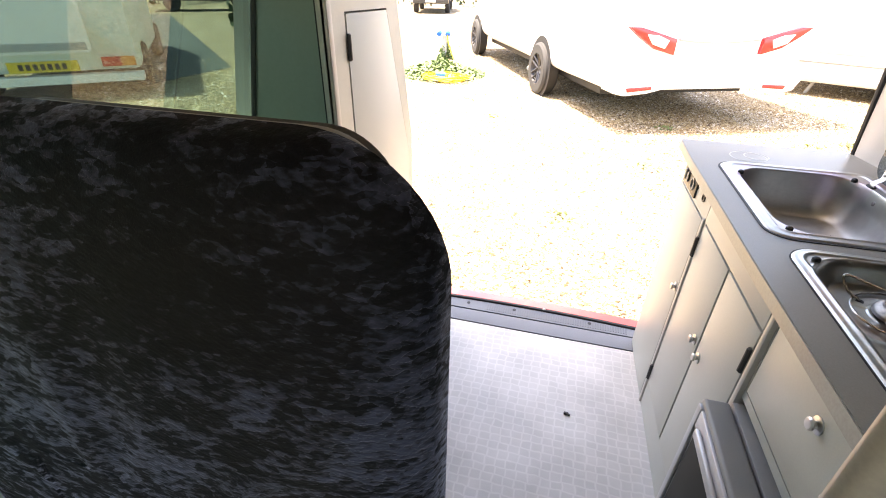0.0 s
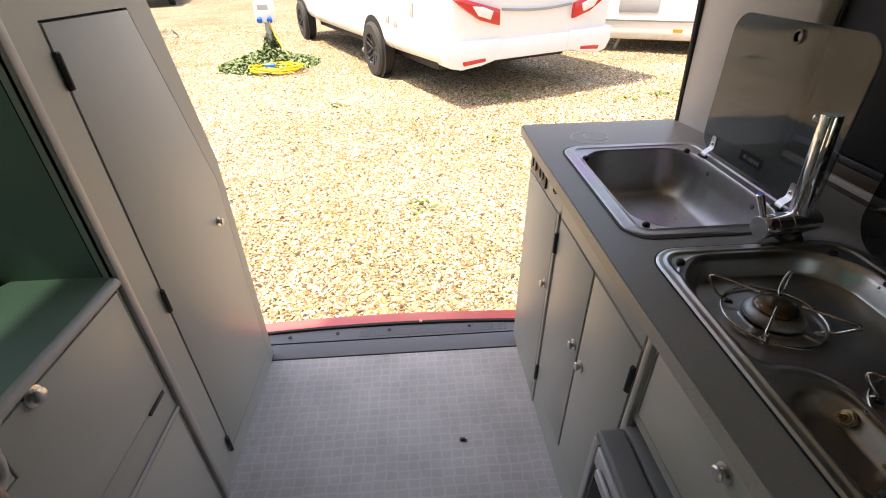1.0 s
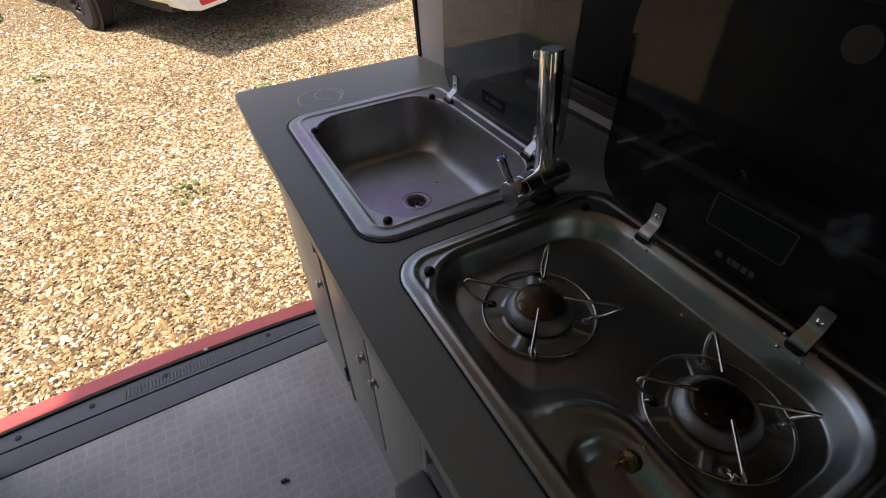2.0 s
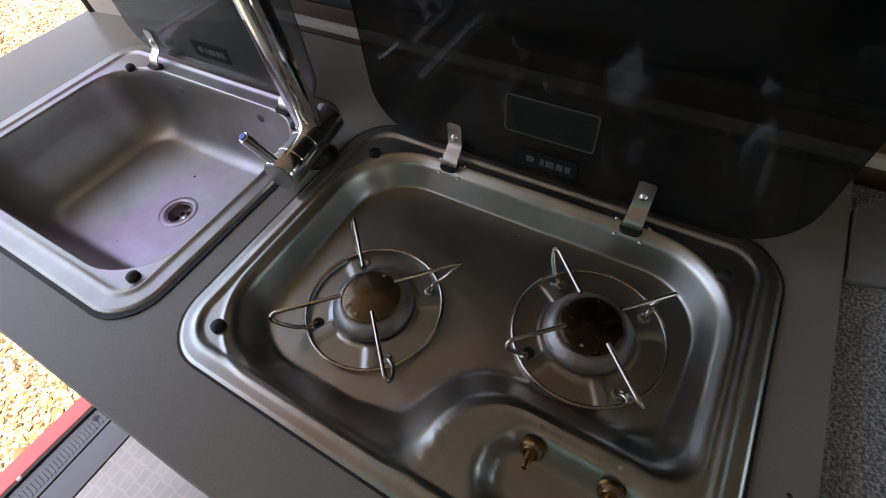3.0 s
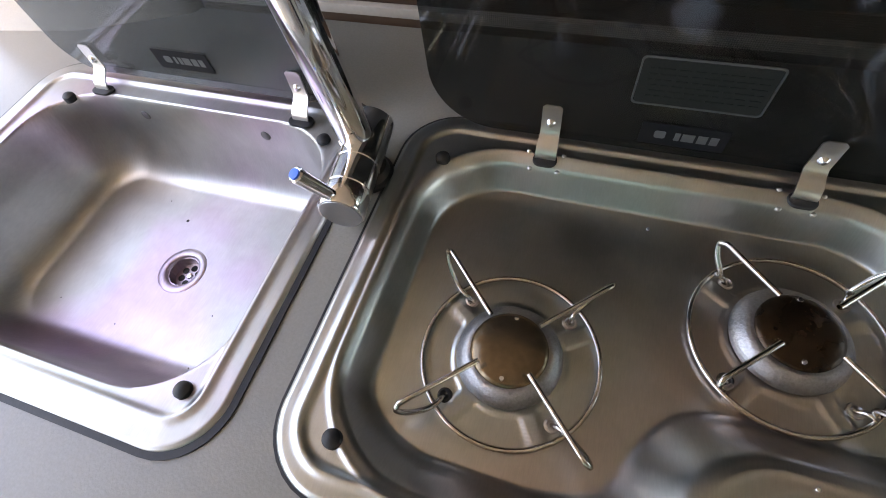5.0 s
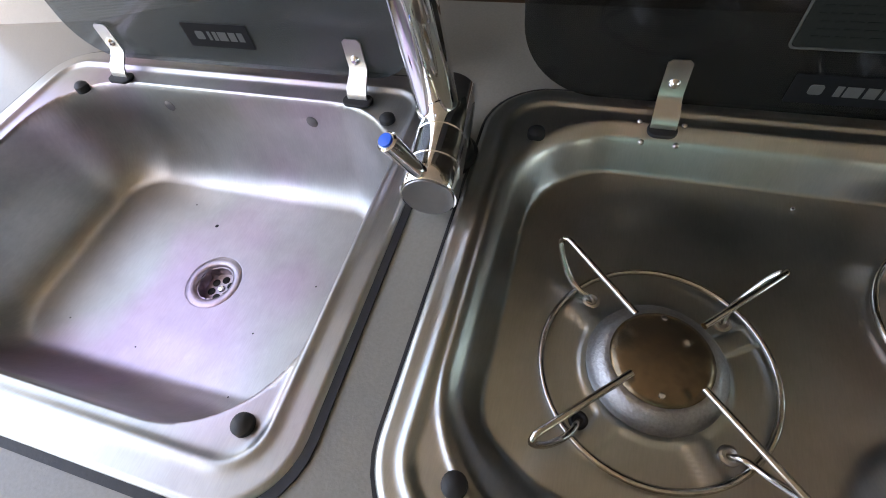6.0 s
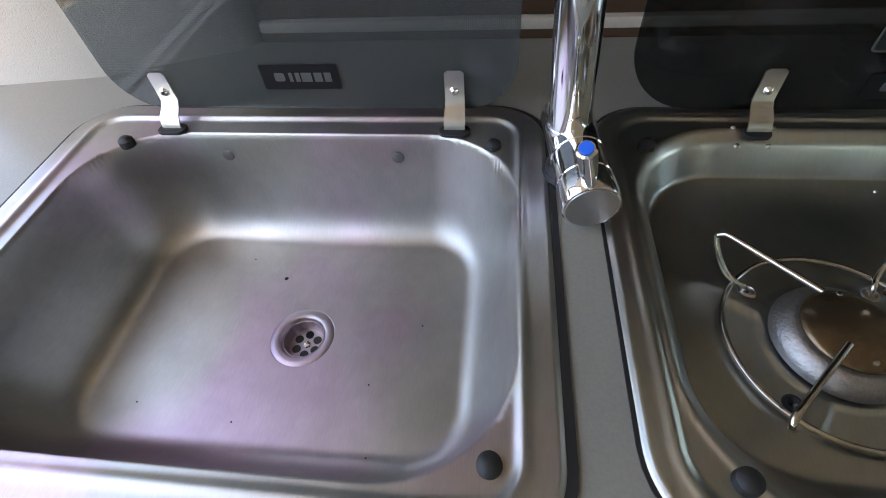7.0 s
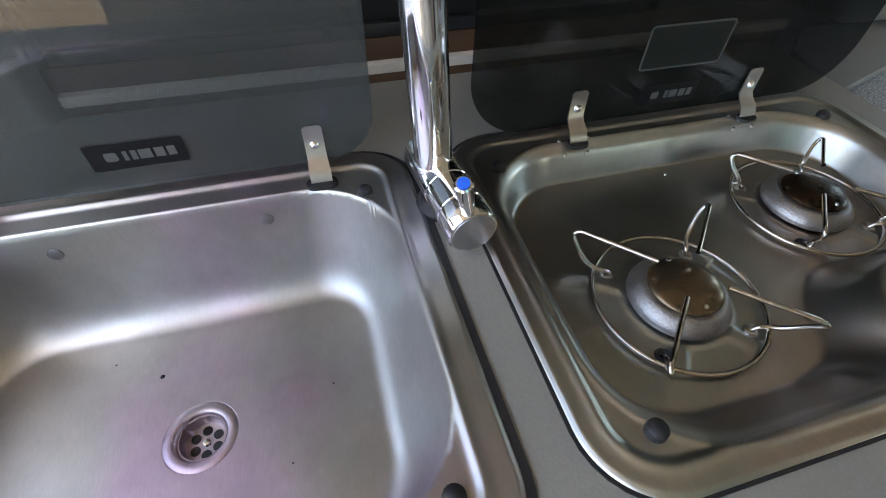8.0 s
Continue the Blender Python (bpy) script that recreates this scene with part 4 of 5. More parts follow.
for x, y in ((0.451, -0.131), (0.451, -0.530), (0.186, -0.134), (0.186, -0.530)):
    part("rubber_buffer", lathe([(0, 0.006), (0.004, 0.0055), (0.0068, 0.003), (0.0072, 0), (0.0072, -0.006), (0, -0.006)], (x, y, hob_height(x, y) + 0.0025), n=18), BLACK_GAP, hob)
for y in (-0.436, -0.498):
    spindle = part("tap_spindle", lathe([(0.010, 0), (0.010, 0.004), (0.0065, 0.0045), (0.0065, 0.008), (0.0034, 0.0085), (0.0034, 0.014), (0.0026, 0.0145), (0.0026, 0.021), (0.0020, 0.022), (0, 0.022)], (0.2330, y, 0.855), (-0.85, 0, 0.42), 16), BRASS, hob, "bare brass gas tap spindle")
    part("nut", lathe([(0.0, 0.0), (0.0092, 0.0), (0.0092, 0.0028), (0.0, 0.0028)], (0.2295, y, 0.8567), (-0.85, 0, 0.42), 6), PEWTER, spindle)
    part("shelf_screw", lathe([(0, 0.0012), (0.0015, 0.0010), (0.0018, 0), (0, 0)], (0.2475, y, 0.8652), n=8), CHROME, hob)
for y0 in (-0.226, -0.438):
    for dx, dy in ((0.4785, 0.0165), (0.4785, -0.0165), (0.4665, 0.0130), (0.4665, -0.0130)):
        part("rivet", lathe([(0, 0.0020), (0.0012, 0.0018), (0.0022, 0.0009), (0.0025, -0.0010), (0, -0.0010)], (dx, y0 + dy, hob_height(dx, y0 + dy) - 0.0001), (-0.3, 0, 1), 14), PEWTER, hob)
part("dimple", lathe([(0, 0.0012), (0.0014, 0.0010), (0.0018, 0), (0, 0)], (0.441, -0.330, hob_height(0.441, -0.330)), n=10), CHROME, hob)
hlid = part("lid", plate(rounded(-0.570, -0.112, 0.877, 1.178, 0.06, 12), 'x', LX, LX + 0.005, bevel=0.0008), HOB_GLASS, hob, "dark smoked glass lid standing open", smooth=0)
part("finger_grommet", lathe([(0, -0.001), (0.0145, -0.001), (0.0150, 0.0), (0.0145, 0.006), (0, 0.006)], (LX, -0.345, 1.150), (1, 0, 0), 28), BLACK_PLASTIC, hlid)
logo(-0.369, -0.301, 0.888, 0.911, hlid)
notice = part("notice_label", plate(rounded(-0.379, -0.288, 0.931, 0.971, 0.003), 'x', LX - 0.0016, LX - 0.0006), LABEL_MID, hlid, "grey notice label with unreadable print")
part("print", bars(-0.375, -0.293, 0.936, 0.966, 6, LX - 0.0017, 8, 0.78), LABEL_DIM, notice)
part("border", plate(rounded(-0.381, -0.286, 0.929, 0.973, 0.004), 'x', LX - 0.0016, LX - 0.0006, holes=[rounded(-0.3795, -0.2875, 0.9305, 0.9715, 0.003)]), LABEL_LINE, notice)
for y in (-0.226, -0.438):
    lid_hinge(y, hob, 0.0112)

# tap
tap = thing("kitchen_tap", (0.42, -0.065, ZT), "chrome folding kitchen tap with a blue marked lever", "tap")
part("base", lathe([(0.024, 0), (0.024, 0.004), (0.021, 0.006), (0.019, 0.014), (0, 0.014)], (0.420, -0.065, ZT), n=32), BLACK_PLASTIC, tap, "black tap base ring")
axis = Vector((-0.96, -0.10, -0.03))
body_at = Vector((0.462, -0.0600, 0.8925))
part("body", lathe([(0, 0), (0.0190, 0), (0.0207, 0.002), (0.0207, 0.056), (0.0200, 0.0568), (0.0200, 0.0582), (0.0207, 0.059), (0.0207, 0.084), (0.0200, 0.0848), (0.0200, 0.0862), (0.0210, 0.087), (0.0210, 0.108), (0.0200, 0.1095), (0, 0.1095)], body_at, axis, 40), CHROME, tap, "chrome barrel body")
part("end_cap", lathe([(0, 0.1098), (0.0188, 0.1098), (0.0184, 0.1104), (0, 0.1106)], body_at, axis, 40), PEWTER_DULL, tap, "dull satin end cap")
lever = part("lever", rod((0.3610, -0.0690, 0.900), (0.3445, -0.0565, 0.9485), 0.0052, 18, 0.0068), CHROME, tap)
part("marker", lathe([(0.0047, 0), (0.0045, 0.0008), (0, 0.0014)], (0.3443, -0.0564, 0.9488), Vector((0.3445, -0.0565, 0.9485)) - Vector((0.3610, -0.0690, 0.900)), 20), BLUE, lever, "blue cold marker disc")
spout = part("spout", lathe([(0, 0), (0.0158, 0), (0.0162, 0.002), (0.0158, 0.171), (0.0150, 0.174), (0, 0.1745)], (0.4285, -0.059, 0.906), Vector((0.424, -0.046, 1.080)) - Vector((0.4285, -0.059, 0.906)), 36), CHROME, tap, "straight chrome spout")
part("collar", lathe([(0.0172, 0), (0.0176, 0.001), (0.0172, 0.005), (0.0160, 0.006)], (0.4288, -0.0592, 0.902), Vector((0.424, -0.046, 1.080)) - Vector((0.4285, -0.059, 0.906)), 36), CHROME, tap)
part("outlet", lathe([(0, 0), (0.006, 0), (0.006, 0.008), (0.0045, 0.0095), (0, 0.0095)], (0.415, -0.036, 1.070), (-0.55, 0.8, 0.05), 18), CHROME, spout)

# carpeted box and plastic trim beyond the worktop's end
solid("carpeted_box", box(0.02, 0.70, -1.25, -0.6245, 0.0, 0.845, 0.006, 3), CARPET, "grey speckled carpet covered box beside the kitchen", "box")
trim_bm = plate([(0.507, -0.6255), (0.597, -0.6255), (0.650, -0.69), (0.650, -1.0), (0.620, -1.0)], 'z', 0.8455, 0.858, bevel=0.003)
for v in trim_bm.verts:
    if v.co.z > 0.85:
        v.co.z += max(0.0, v.co.x - 0.51) * 0.12
solid("side_trim", trim_bm, FRIDGE, "grey plastic trim box against the van side", "trim")
solid("pillar_cover", box(0.625, 0.71, -1.2, -0.735, 0.876, 1.80, 0.02, 3), FRIDGE, "grey plastic pillar cover", "trim", "structure")

# ---- wardrobe and low cabinet ----
WX = -0.848
wardrobe = thing("wardrobe", (-1.05, 0.33, 0.0), "tall grey painted wardrobe with a shaped hinged door", "wardrobe")
face = [(0.020, 0.0), (0.590, 0.0), (0.606, 0.800), (0.492, 1.238), (0.345, 1.80), (0.020, 1.80)]
opening = [(0.136, 0.068), (0.548, 0.055), (0.566, 0.758), (0.400, 1.226), (0.124, 1.231)]
part("face_frame", plate(face, 'x', WX - 0.018, WX, holes=[opening]), PAINT, wardrobe)
# Added black sheet: the shade seen in the wardrobe door's gap.
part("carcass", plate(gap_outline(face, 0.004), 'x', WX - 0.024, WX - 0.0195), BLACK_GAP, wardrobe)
part("rear_side", plate([(-0.88, 0.580), (-1.20, 0.580), (-1.20, 0.588), (-0.88, 0.588)], 'z', 0.0, 0.80), PAINT, wardrobe)
wdoor = part("door", plate(gap_outline(opening, 0.0045), 'x', WX - 0.015, WX + 0.002, bevel=0.0015), PAINT, wardrobe)
knob((WX + 0.002, 0.490, 0.653), (1, 0, 0), wdoor, 0.0115)
for z in (1.151, 0.644, 0.105):
    hinge(WX + 0.002, 0.128, z, 1, wdoor)
part("edge_post", box(WX - 0.012, WX + 0.010, 0.020, 0.044, 0.0, 1.80, 0.006), EDGING, wardrobe, "rounded pale edging")
part("side_panel", plate([(-0.8605, 0.775), (-1.128, 0.775), (-0.918, 1.80), (-0.8605, 1.80)], 'y', 0.026, 0.040), TEAL, wardrobe, "teal painted side panel")

cabinet = thing("low_cabinet", (-1.05, -0.12, 0.0), "low grey painted cabinet with a teal top beside the wardrobe", "cabinet")
cf = [(-0.590, 0.0), (0.018, 0.0), (0.018, 0.772), (-0.306, 0.772), (-0.326, 0.752), (-0.332, 0.690), (-0.590, 0.690)]
o1 = [(-0.580, 0.490), (0.012, 0.490), (0.012, 0.766), (-0.302, 0.766), (-0.319, 0.748), (-0.325, 0.683), (-0.580, 0.683)]
o2 = [(-0.580, 0.03), (0.012, 0.03), (0.012, 0.402), (-0.580, 0.402)]
part("face_frame", plate(cf, 'x', WX - 0.018, WX, holes=[o1, o2]), PAINT, cabinet)
# Thin black sheet standing in for shade round the cabinet doors.
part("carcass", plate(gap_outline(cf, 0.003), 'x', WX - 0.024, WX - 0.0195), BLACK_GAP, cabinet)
part("end_panel", box(-1.19, WX - 0.0185, -0.590, -0.575, 0.0, 0.690), PAINT, cabinet)
d1 = part("door", plate(gap_outline(o1, 0.003), 'x', WX - 0.015, WX + 0.002, bevel=0.0015), PAINT, cabinet)
knob((WX + 0.002, -0.237, 0.755), (1, 0, 0), d1, 0.0145)
part("door", plate(gap_outline(o2, 0.003), 'x', WX - 0.015, WX + 0.002, bevel=0.0015), PAINT, cabinet)
part("hinge", box(WX - 0.002, WX + 0.006, -0.067, -0.004, 0.485, 0.494, 0.001), BLACK_PLASTIC, cabinet)
part("rail", rod((WX + 0.003, -0.580, 0.412), (WX + 0.003, 0.014, 0.412), 0.0055, 10), EDGING, cabinet)
part("edging", tube(smooth_path([(WX, 0.018, 0.781), (WX, -0.08, 0.781), (WX, -0.272, 0.782), (WX, -0.304, 0.777), (WX, -0.324, 0.757), (WX, -0.332, 0.722), (WX, -0.344, 0.702), (WX, -0.373, 0.697), (WX, -0.46, 0.697), (WX, -0.585, 0.697)], 5), 0.0115, 12), EDGING, cabinet, "rounded pale edging", smooth=60)
part("top", plate([(-0.850, -0.315), (-0.850, 0.019), (-0.866, 0.0255), (-1.045, 0.0255), (-1.075, -0.03), (-1.085, -0.25), (-1.085, -1.0), (-0.98, -1.0), (-0.90, -0.315)], 'z', 0.773, 0.790), TEAL, cabinet, "teal laminate top")
# Dark brown stands for the shade in the recess behind the top.
part("rear_ledge", box(-1.135, -1.046, -1.0, 0.0255, 0.735, 0.765, 0.003), WOOD_AND_SHADE, cabinet, "ledge below the window with its shade put in as brown")

# ---- seats ----
def seat_back(name, label, x0, x1, y0, y1, z0, z1, r, material, puff=0.02, piping=None, lean=0.0, wire=0.0045, seam=-0.55):
    """An upholstered back: a rounded outline with full faces and a soft rim."""
    ob = thing(name, ((x0 + x1) / 2, (y0 + y1) / 2, 0.0), label, "seat")
    w, h = (x1 - x0) / 2, (z1 - z0)
    out = rounded(x0, x1, z0, z1, r, 12)
    fine = []
    for i, a in enumerate(out):
        b = out[(i + 1) % len(out)]
        k = max(1, int(math.hypot(b[0] - a[0], b[1] - a[1]) / 0.03))
        fine += [(a[0] + (b[0] - a[0]) * j / k, a[1] + (b[1] - a[1]) * j / k) for j in range(k)]
    cx, cz, mid, half = (x0 + x1) / 2, (z0 + z1) / 2, (y0 + y1) / 2, (y1 - y0) / 2
    bm = bmesh.new()
    for side in (-1, 1):
        seq = [0.25, 0.5, 0.7, 0.82, 0.90, 0.95, 0.98, 1.0]
        loops = []
        for s in seq:
            bulge = math.sqrt(max(0.0, 1 - s ** 7)) if s < 1 else 0.0
            loop = []
            for px, pz in fine:
                nz = noise.noise(Vector((px * 9, side, pz * 9))) * 0.006
                x, z = cx + (px - cx) * (0.05 + 0.95 * s if s < 1 else 1), cz + (pz - cz) * s
                y = mid + side * (half * bulge + puff * (1 - s * s) + nz * (1 - s ** 4))
                loop.append(bm.verts.new((x, y + lean * (z - z1), z)))
            loops.append(loop)
        n = len(fine)
        for a, b in zip(loops, loops[1:]):
            for k in range(n):
                bm.faces.new((a[k], a[(k + 1) % n], b[(k + 1) % n], b[k]))
        bm.faces.new(loops[0])
    n = len(fine)
    bmesh.ops.remove_doubles(bm, verts=bm.verts[:], dist=0.0001)
    part("back_cushion", bm, material, ob, smooth=80)
    if piping:
        kx, kz = (0.985, 0.992) if seam < 0 else (0.9575, 0.9525)
        pts = [(px, mid + half * seam + lean * (pz - z1), pz) for px, pz in ((cx + (a - cx) * kx, cz + (b - cz) * kz) for a, b in fine)]
        part("piping", tube(pts, wire, 8, closed=True), piping, ob, "raised seam piping", smooth=60)
    return ob


seat_back("front_seat", "front seat back in a dark blue crushed velvet cover", -1.06, -0.356, -0.80, -0.700, 0.25, 1.222, 0.105, VELVET, 0.018, VELVET, wire=0.0028, seam=0.55)
seat_back("cab_seat", "grey leather cab seat back with raised piping", -0.93, -0.440, -0.640, -0.595, 0.25, 1.184, 0.075, LEATHER, 0.008, PIPING)
seat_back("middle_seat", "grey leather seat back behind the blue cover", -0.92, -0.456, -0.680, -0.650, 0.25, 1.176, 0.085, LEATHER, 0.004, LEATHER, wire=0.004)
seat_back("side_seat", "grey leather seat back with a rounded edge", -0.157, 0.26, -0.862, -0.832, 0.25, 1.232, 0.05, LEATHER, 0.006, PIPING, wire=0.009)

# ---- outside ----
ground = solid("ground", plate([(-400, -400), (400, -400), (400, 400), (-400, 400)], 'z', GROUND - 0.3, GROUND), GRAVEL, "wide yard of golden gravel", "ground", "structure")


def stones_mesh(name, count, x0, x1, y0, y1, s0, s1, seed, label):
    """Many small faceted stones lying half sunk in the gravel."""
    rng = np.random.default_rng(seed)
    base = np.array([(1, 0, 0), (-1, 0, 0), (0, 1, 0), (0, -1, 0), (0, 0, 1), (0.7, 0.7, 0.1), (-0.7, 0.7, -0.05), (-0.7, -0.7, 0.1), (0.7, -0.7, 0)], float)
    tri = np.array([(4, 0, 5), (4, 5, 2), (4, 2, 6), (4, 6, 1), (4, 1, 7), (4, 7, 3), (4, 3, 8), (4, 8, 0)])
    size = rng.uniform(s0, s1, count) * (1 + 0.8 * (rng.random(count) > 0.96))
    pos = np.stack([rng.uniform(x0, x1, count), rng.uniform(y0, y1, count), GROUND + rng.uniform(-0.004, 0.006, count)], 1)
    ang = rng.uniform(0, 2 * np.pi, count)
    sx, sy, sz = rng.uniform(0.7, 1.3, count), rng.uniform(0.5, 0.95, count), rng.uniform(0.4, 0.85, count)
    loc = base[None] * (1 + rng.uniform(-0.22, 0.22, (count, len(base), 3)))
    loc = loc * np.stack([sx, sy, sz], 1)[:, None] * size[:, None, None]
    tilt = rng.uniform(-0.4, 0.4, (count, 2))
    loc[:, :, 2] += loc[:, :, 0] * tilt[:, :1] + loc[:, :, 1] * tilt[:, 1:]
    c, s = np.cos(ang)[:, None], np.sin(ang)[:, None]
    out = np.stack([loc[:, :, 0] * c - loc[:, :, 1] * s, loc[:, :, 0] * s + loc[:, :, 1] * c, loc[:, :, 2]], 2) + pos[:, None]
    faces = (tri[None] + (np.arange(count) * len(base))[:, None, None]).reshape(-1, 3)
    me = bpy.data.meshes.new(name)
    me.vertices.add(count * len(base))
    me.vertices.foreach_set("co", out.reshape(-1))
    me.loops.add(faces.size)
    me.loops.foreach_set("vertex_index", faces.reshape(-1))
    me.polygons.add(len(faces))
    me.polygons.foreach_set("loop_start", np.arange(0, faces.size, 3))
    me.update(calc_edges=True)
    me.materials.append(STONES)
    ob = new(name, me)
    return tagged(ob, label, "gravel", kind="stuff")


stones_mesh("gravel", 100000, -2.2, 2.4, 1.0, 3.4, 0.0055, 0.0135, 1, "loose golden flint gravel stones behind the van")
stones_mesh("gravel", 120000, -3.8, 4.2, 3.4, 7.0, 0.0065, 0.0150, 2, "loose golden flint gravel stones in the yard")
stones_mesh("gravel", 50000, -8.0, 7.0, 7.0, 14.0, 0.009, 0.020, 3, "loose golden flint gravel stones further off")
stones_mesh("gravel", 40000, -9.0, -2.2, 1.0, 8.0, 0.008, 0.017, 4, "loose golden flint gravel stones beside the van")


def weeds(at, count, spread, size, seed, name, label, material, rise=0.15):
    rng = random.Random(seed)
    verts, faces = [], []
    for _ in range(count):
        r, a = spread * rng.random() ** 0.6, rng.uniform(0, 6.28)
        h = rise * (1 - r / spread) * rng.uniform(0.3, 1.0)
        c = Vector((at[0] + r * math.cos(a), at[1] + r * math.sin(a), at[2] + h + 0.01))
        s = size * rng.uniform(0.5, 1.3)
        m = Euler((rng.uniform(-0.9, 0.9), rng.uniform(-0.9, 0.9), rng.uniform(0, 6.28))).to_matrix()
        k = len(verts)
        for u, v, w in ((-0.5, 0, 0), (-0.1, 0.42, 0.08), (0.6, 0, -0.1), (-0.1, -0.42, 0.08), (0.05, 0, 0.0)):
            verts.append(c + m @ Vector((u * s, v * s, w * s)))
        faces += [(k, k + 4, k + 1), (k + 1, k + 4, k + 2), (k + 2, k + 4, k + 3), (k + 3, k + 4, k)]
    me = bpy.data.meshes.new(name)
    me.from_pydata([tuple(v) for v in verts], [], faces)
    me.materials.append(material)
    return tagged(new(name, me), label, "plant", kind="stuff")


POST = (-2.79, 8.39)
weeds((POST[0] + 0.0, POST[1] - 0.35, GROUND), 4600, 0.86, 0.066, 5, "ivy_patch", "low patch of green ivy round the hook-up post", LEAF, 0.28)
weeds((POST[0], POST[1] + 0.02, GROUND + 0.2), 350, 0.16, 0.07, 6, "ivy_climber", "ivy climbing the hook-up post", LEAF, 0.45)
for i, (x, y, k) in enumerate(((-0.25, 2.35, 60), (0.9, 5.3, 50), (2.9, 5.2, 70), (0.55, 3.75, 40), (-4.5, 7.2, 160), (2.4, 5.0, 40), (-1.3, 5.2, 30))):
    weeds((x, y, GROUND), k, 0.13, 0.035, 20 + i, "weed", "small green weed growing in the gravel", WEED, 0.04)

hookup = thing("hookup_post", (POST[0], POST[1], GROUND), "grey electric hook-up post with white socket box", "hook-up post")
part("post", box(POST[0] - 0.045, POST[0] + 0.035, POST[1] - 0.04, POST[1] + 0.04, GROUND, 0.42, 0.012), POST_GREY, hookup)
hbox = part("socket_box", box(POST[0] - 0.16, POST[0] + 0.16, POST[1] - 0.12, POST[1] + 0.10, 0.34, 0.67, 0.03, 3), POST_WHITE, hookup, "white plastic socket box")
part("notice", box(POST[0] - 0.09, POST[0] + 0.09, POST[1] - 0.124, POST[1] - 0.1205, 0.54, 0.62), GREY_SKIRT, hbox)
for sx in (-0.085, 0.085):
    part("socket", lathe([(0.045, 0), (0.045, 0.05), (0.035, 0.055), (0, 0.055)], (POST[0] + sx, POST[1] - 0.115, 0.40), (0, -1, -0.5), 18), BLUE, hbox, "blue weatherproof socket")
coil = []
for k in range(150):
    a = k * 0.26
    r = 0.24 + 0.07 * math.sin(k * 0.37) + 0.0006 * k
    coil.append((POST[0] + 0.28 + 1.25 * r * math.cos(a), POST[1] - 1.05 + 0.75 * r * math.sin(a), GROUND + 0.03 + 0.0006 * k + 0.01 * math.sin(k * 0.9)))
coil = coil + smooth_path([coil[-1], (POST[0] + 0.45, POST[1] - 0.5, GROUND + 0.08), (POST[0] + 0.25, POST[1] - 0.25, GROUND + 0.25), (POST[0] + 0.10, POST[1] - 0.13, 0.22), (POST[0] + 0.085, POST[1] - 0.16, 0.37)], 6)[1:]
cable = solid("mains_cable", tube(coil, 0.011, 6), CABLE_YELLOW, "coiled yellow mains cable lying at the hook-up post", "cable")
part("coupler", rod((POST[0] + 0.16, POST[1] - 1.20, GROUND + 0.14), (POST[0] + 0.32, POST[1] - 1.18, GROUND + 0.14), 0.035, 12), BLUE, cable, "blue cable coupler")


def wheel(parent, at, heading, r=0.36, w=0.23, spokes=5):
    """A tyre with a spoked rim, its axle across the heading."""
    d = Vector((heading[1], -heading[0], 0)).normalized()
    at = Vector(at)
    ob = part("wheel", lathe([(r * 0.60, -w / 2), (r * 0.9, -w / 2), (r * 0.985, -w * 0.38), (r, -w * 0.2), (r, w * 0.2), (r * 0.985, w * 0.38), (r * 0.9, w / 2), (r * 0.60, w / 2), (r * 0.60, -w / 2)], at, d, 40), TYRE, parent, "black tyre on a dark alloy rim")
    rim = lathe([(0, -w * 0.20), (r * 0.12, -w * 0.22), (r * 0.16, -w * 0.1), (r * 0.5, -w * 0.05), (r * 0.58, -w * 0.48), (r * 0.61, -w * 0.49), (r * 0.61, w * 0.4), (0, w * 0.4)], at, d, 40)
    side = d.cross(Vector((0, 0, 1)))
    for k in range(spokes):
        a = 2 * math.pi * k / spokes
        v = side * math.cos(a) + Vector((0, 0, 1)) * math.sin(a)
        for off in (-0.09, 0.09):
            t = v.cross(d) * (r * off)
            add_to(rim, rod(at - d * (w * 0.25) + v * (r * 0.1) + t, at - d * (w * 0.44) + v * (r * 0.58) + t * 1.4, r * 0.045, 8))
    part("rim", rim, ALLOY_DARK, ob, "dark multi-spoke alloy rim")
    return ob


def swept_body(sections, material, name, parent, label=""):
    """A body lofted through outlines of equal count, closed at the ends."""
    bm = bmesh.new()
    rows = [[bm.verts.new(p) for p in s] for s in sections]
    n = len(rows[0])
    for a, b in zip(rows, rows[1:]):
        for k in range(n):
            bm.faces.new((a[k], a[(k + 1) % n], b[(k + 1) % n], b[k]))
    bm.faces.new(rows[0]), bm.faces.new(rows[-1])
    return part(name, bm, material, parent, label, smooth=40)


# the white coachbuilt motorhome: its rear near corner, its heading and its breadth
HEAD, SIDE = Vector((-0.414, 0.910, 0)), Vector((0.910, 0.414, 0))
REAR = Vector((0.083, 4.857, GROUND + 0.45))


def mh(along, across, z):
    return REAR + HEAD * along + SIDE * across + Vector((0, 0, z))


motorhome = thing("motorhome", tuple(mh(3, 1.25, -0.45)), "large white coachbuilt motorhome parked on the gravel", "motorhome")
WIDE = 2.54
def mh_section(along, low, inset, top):
    pts = []
    for a, z in rounded(inset, WIDE - inset, low, top, 0.16, 5):
        pts.append(mh(along, a, z))
    return pts


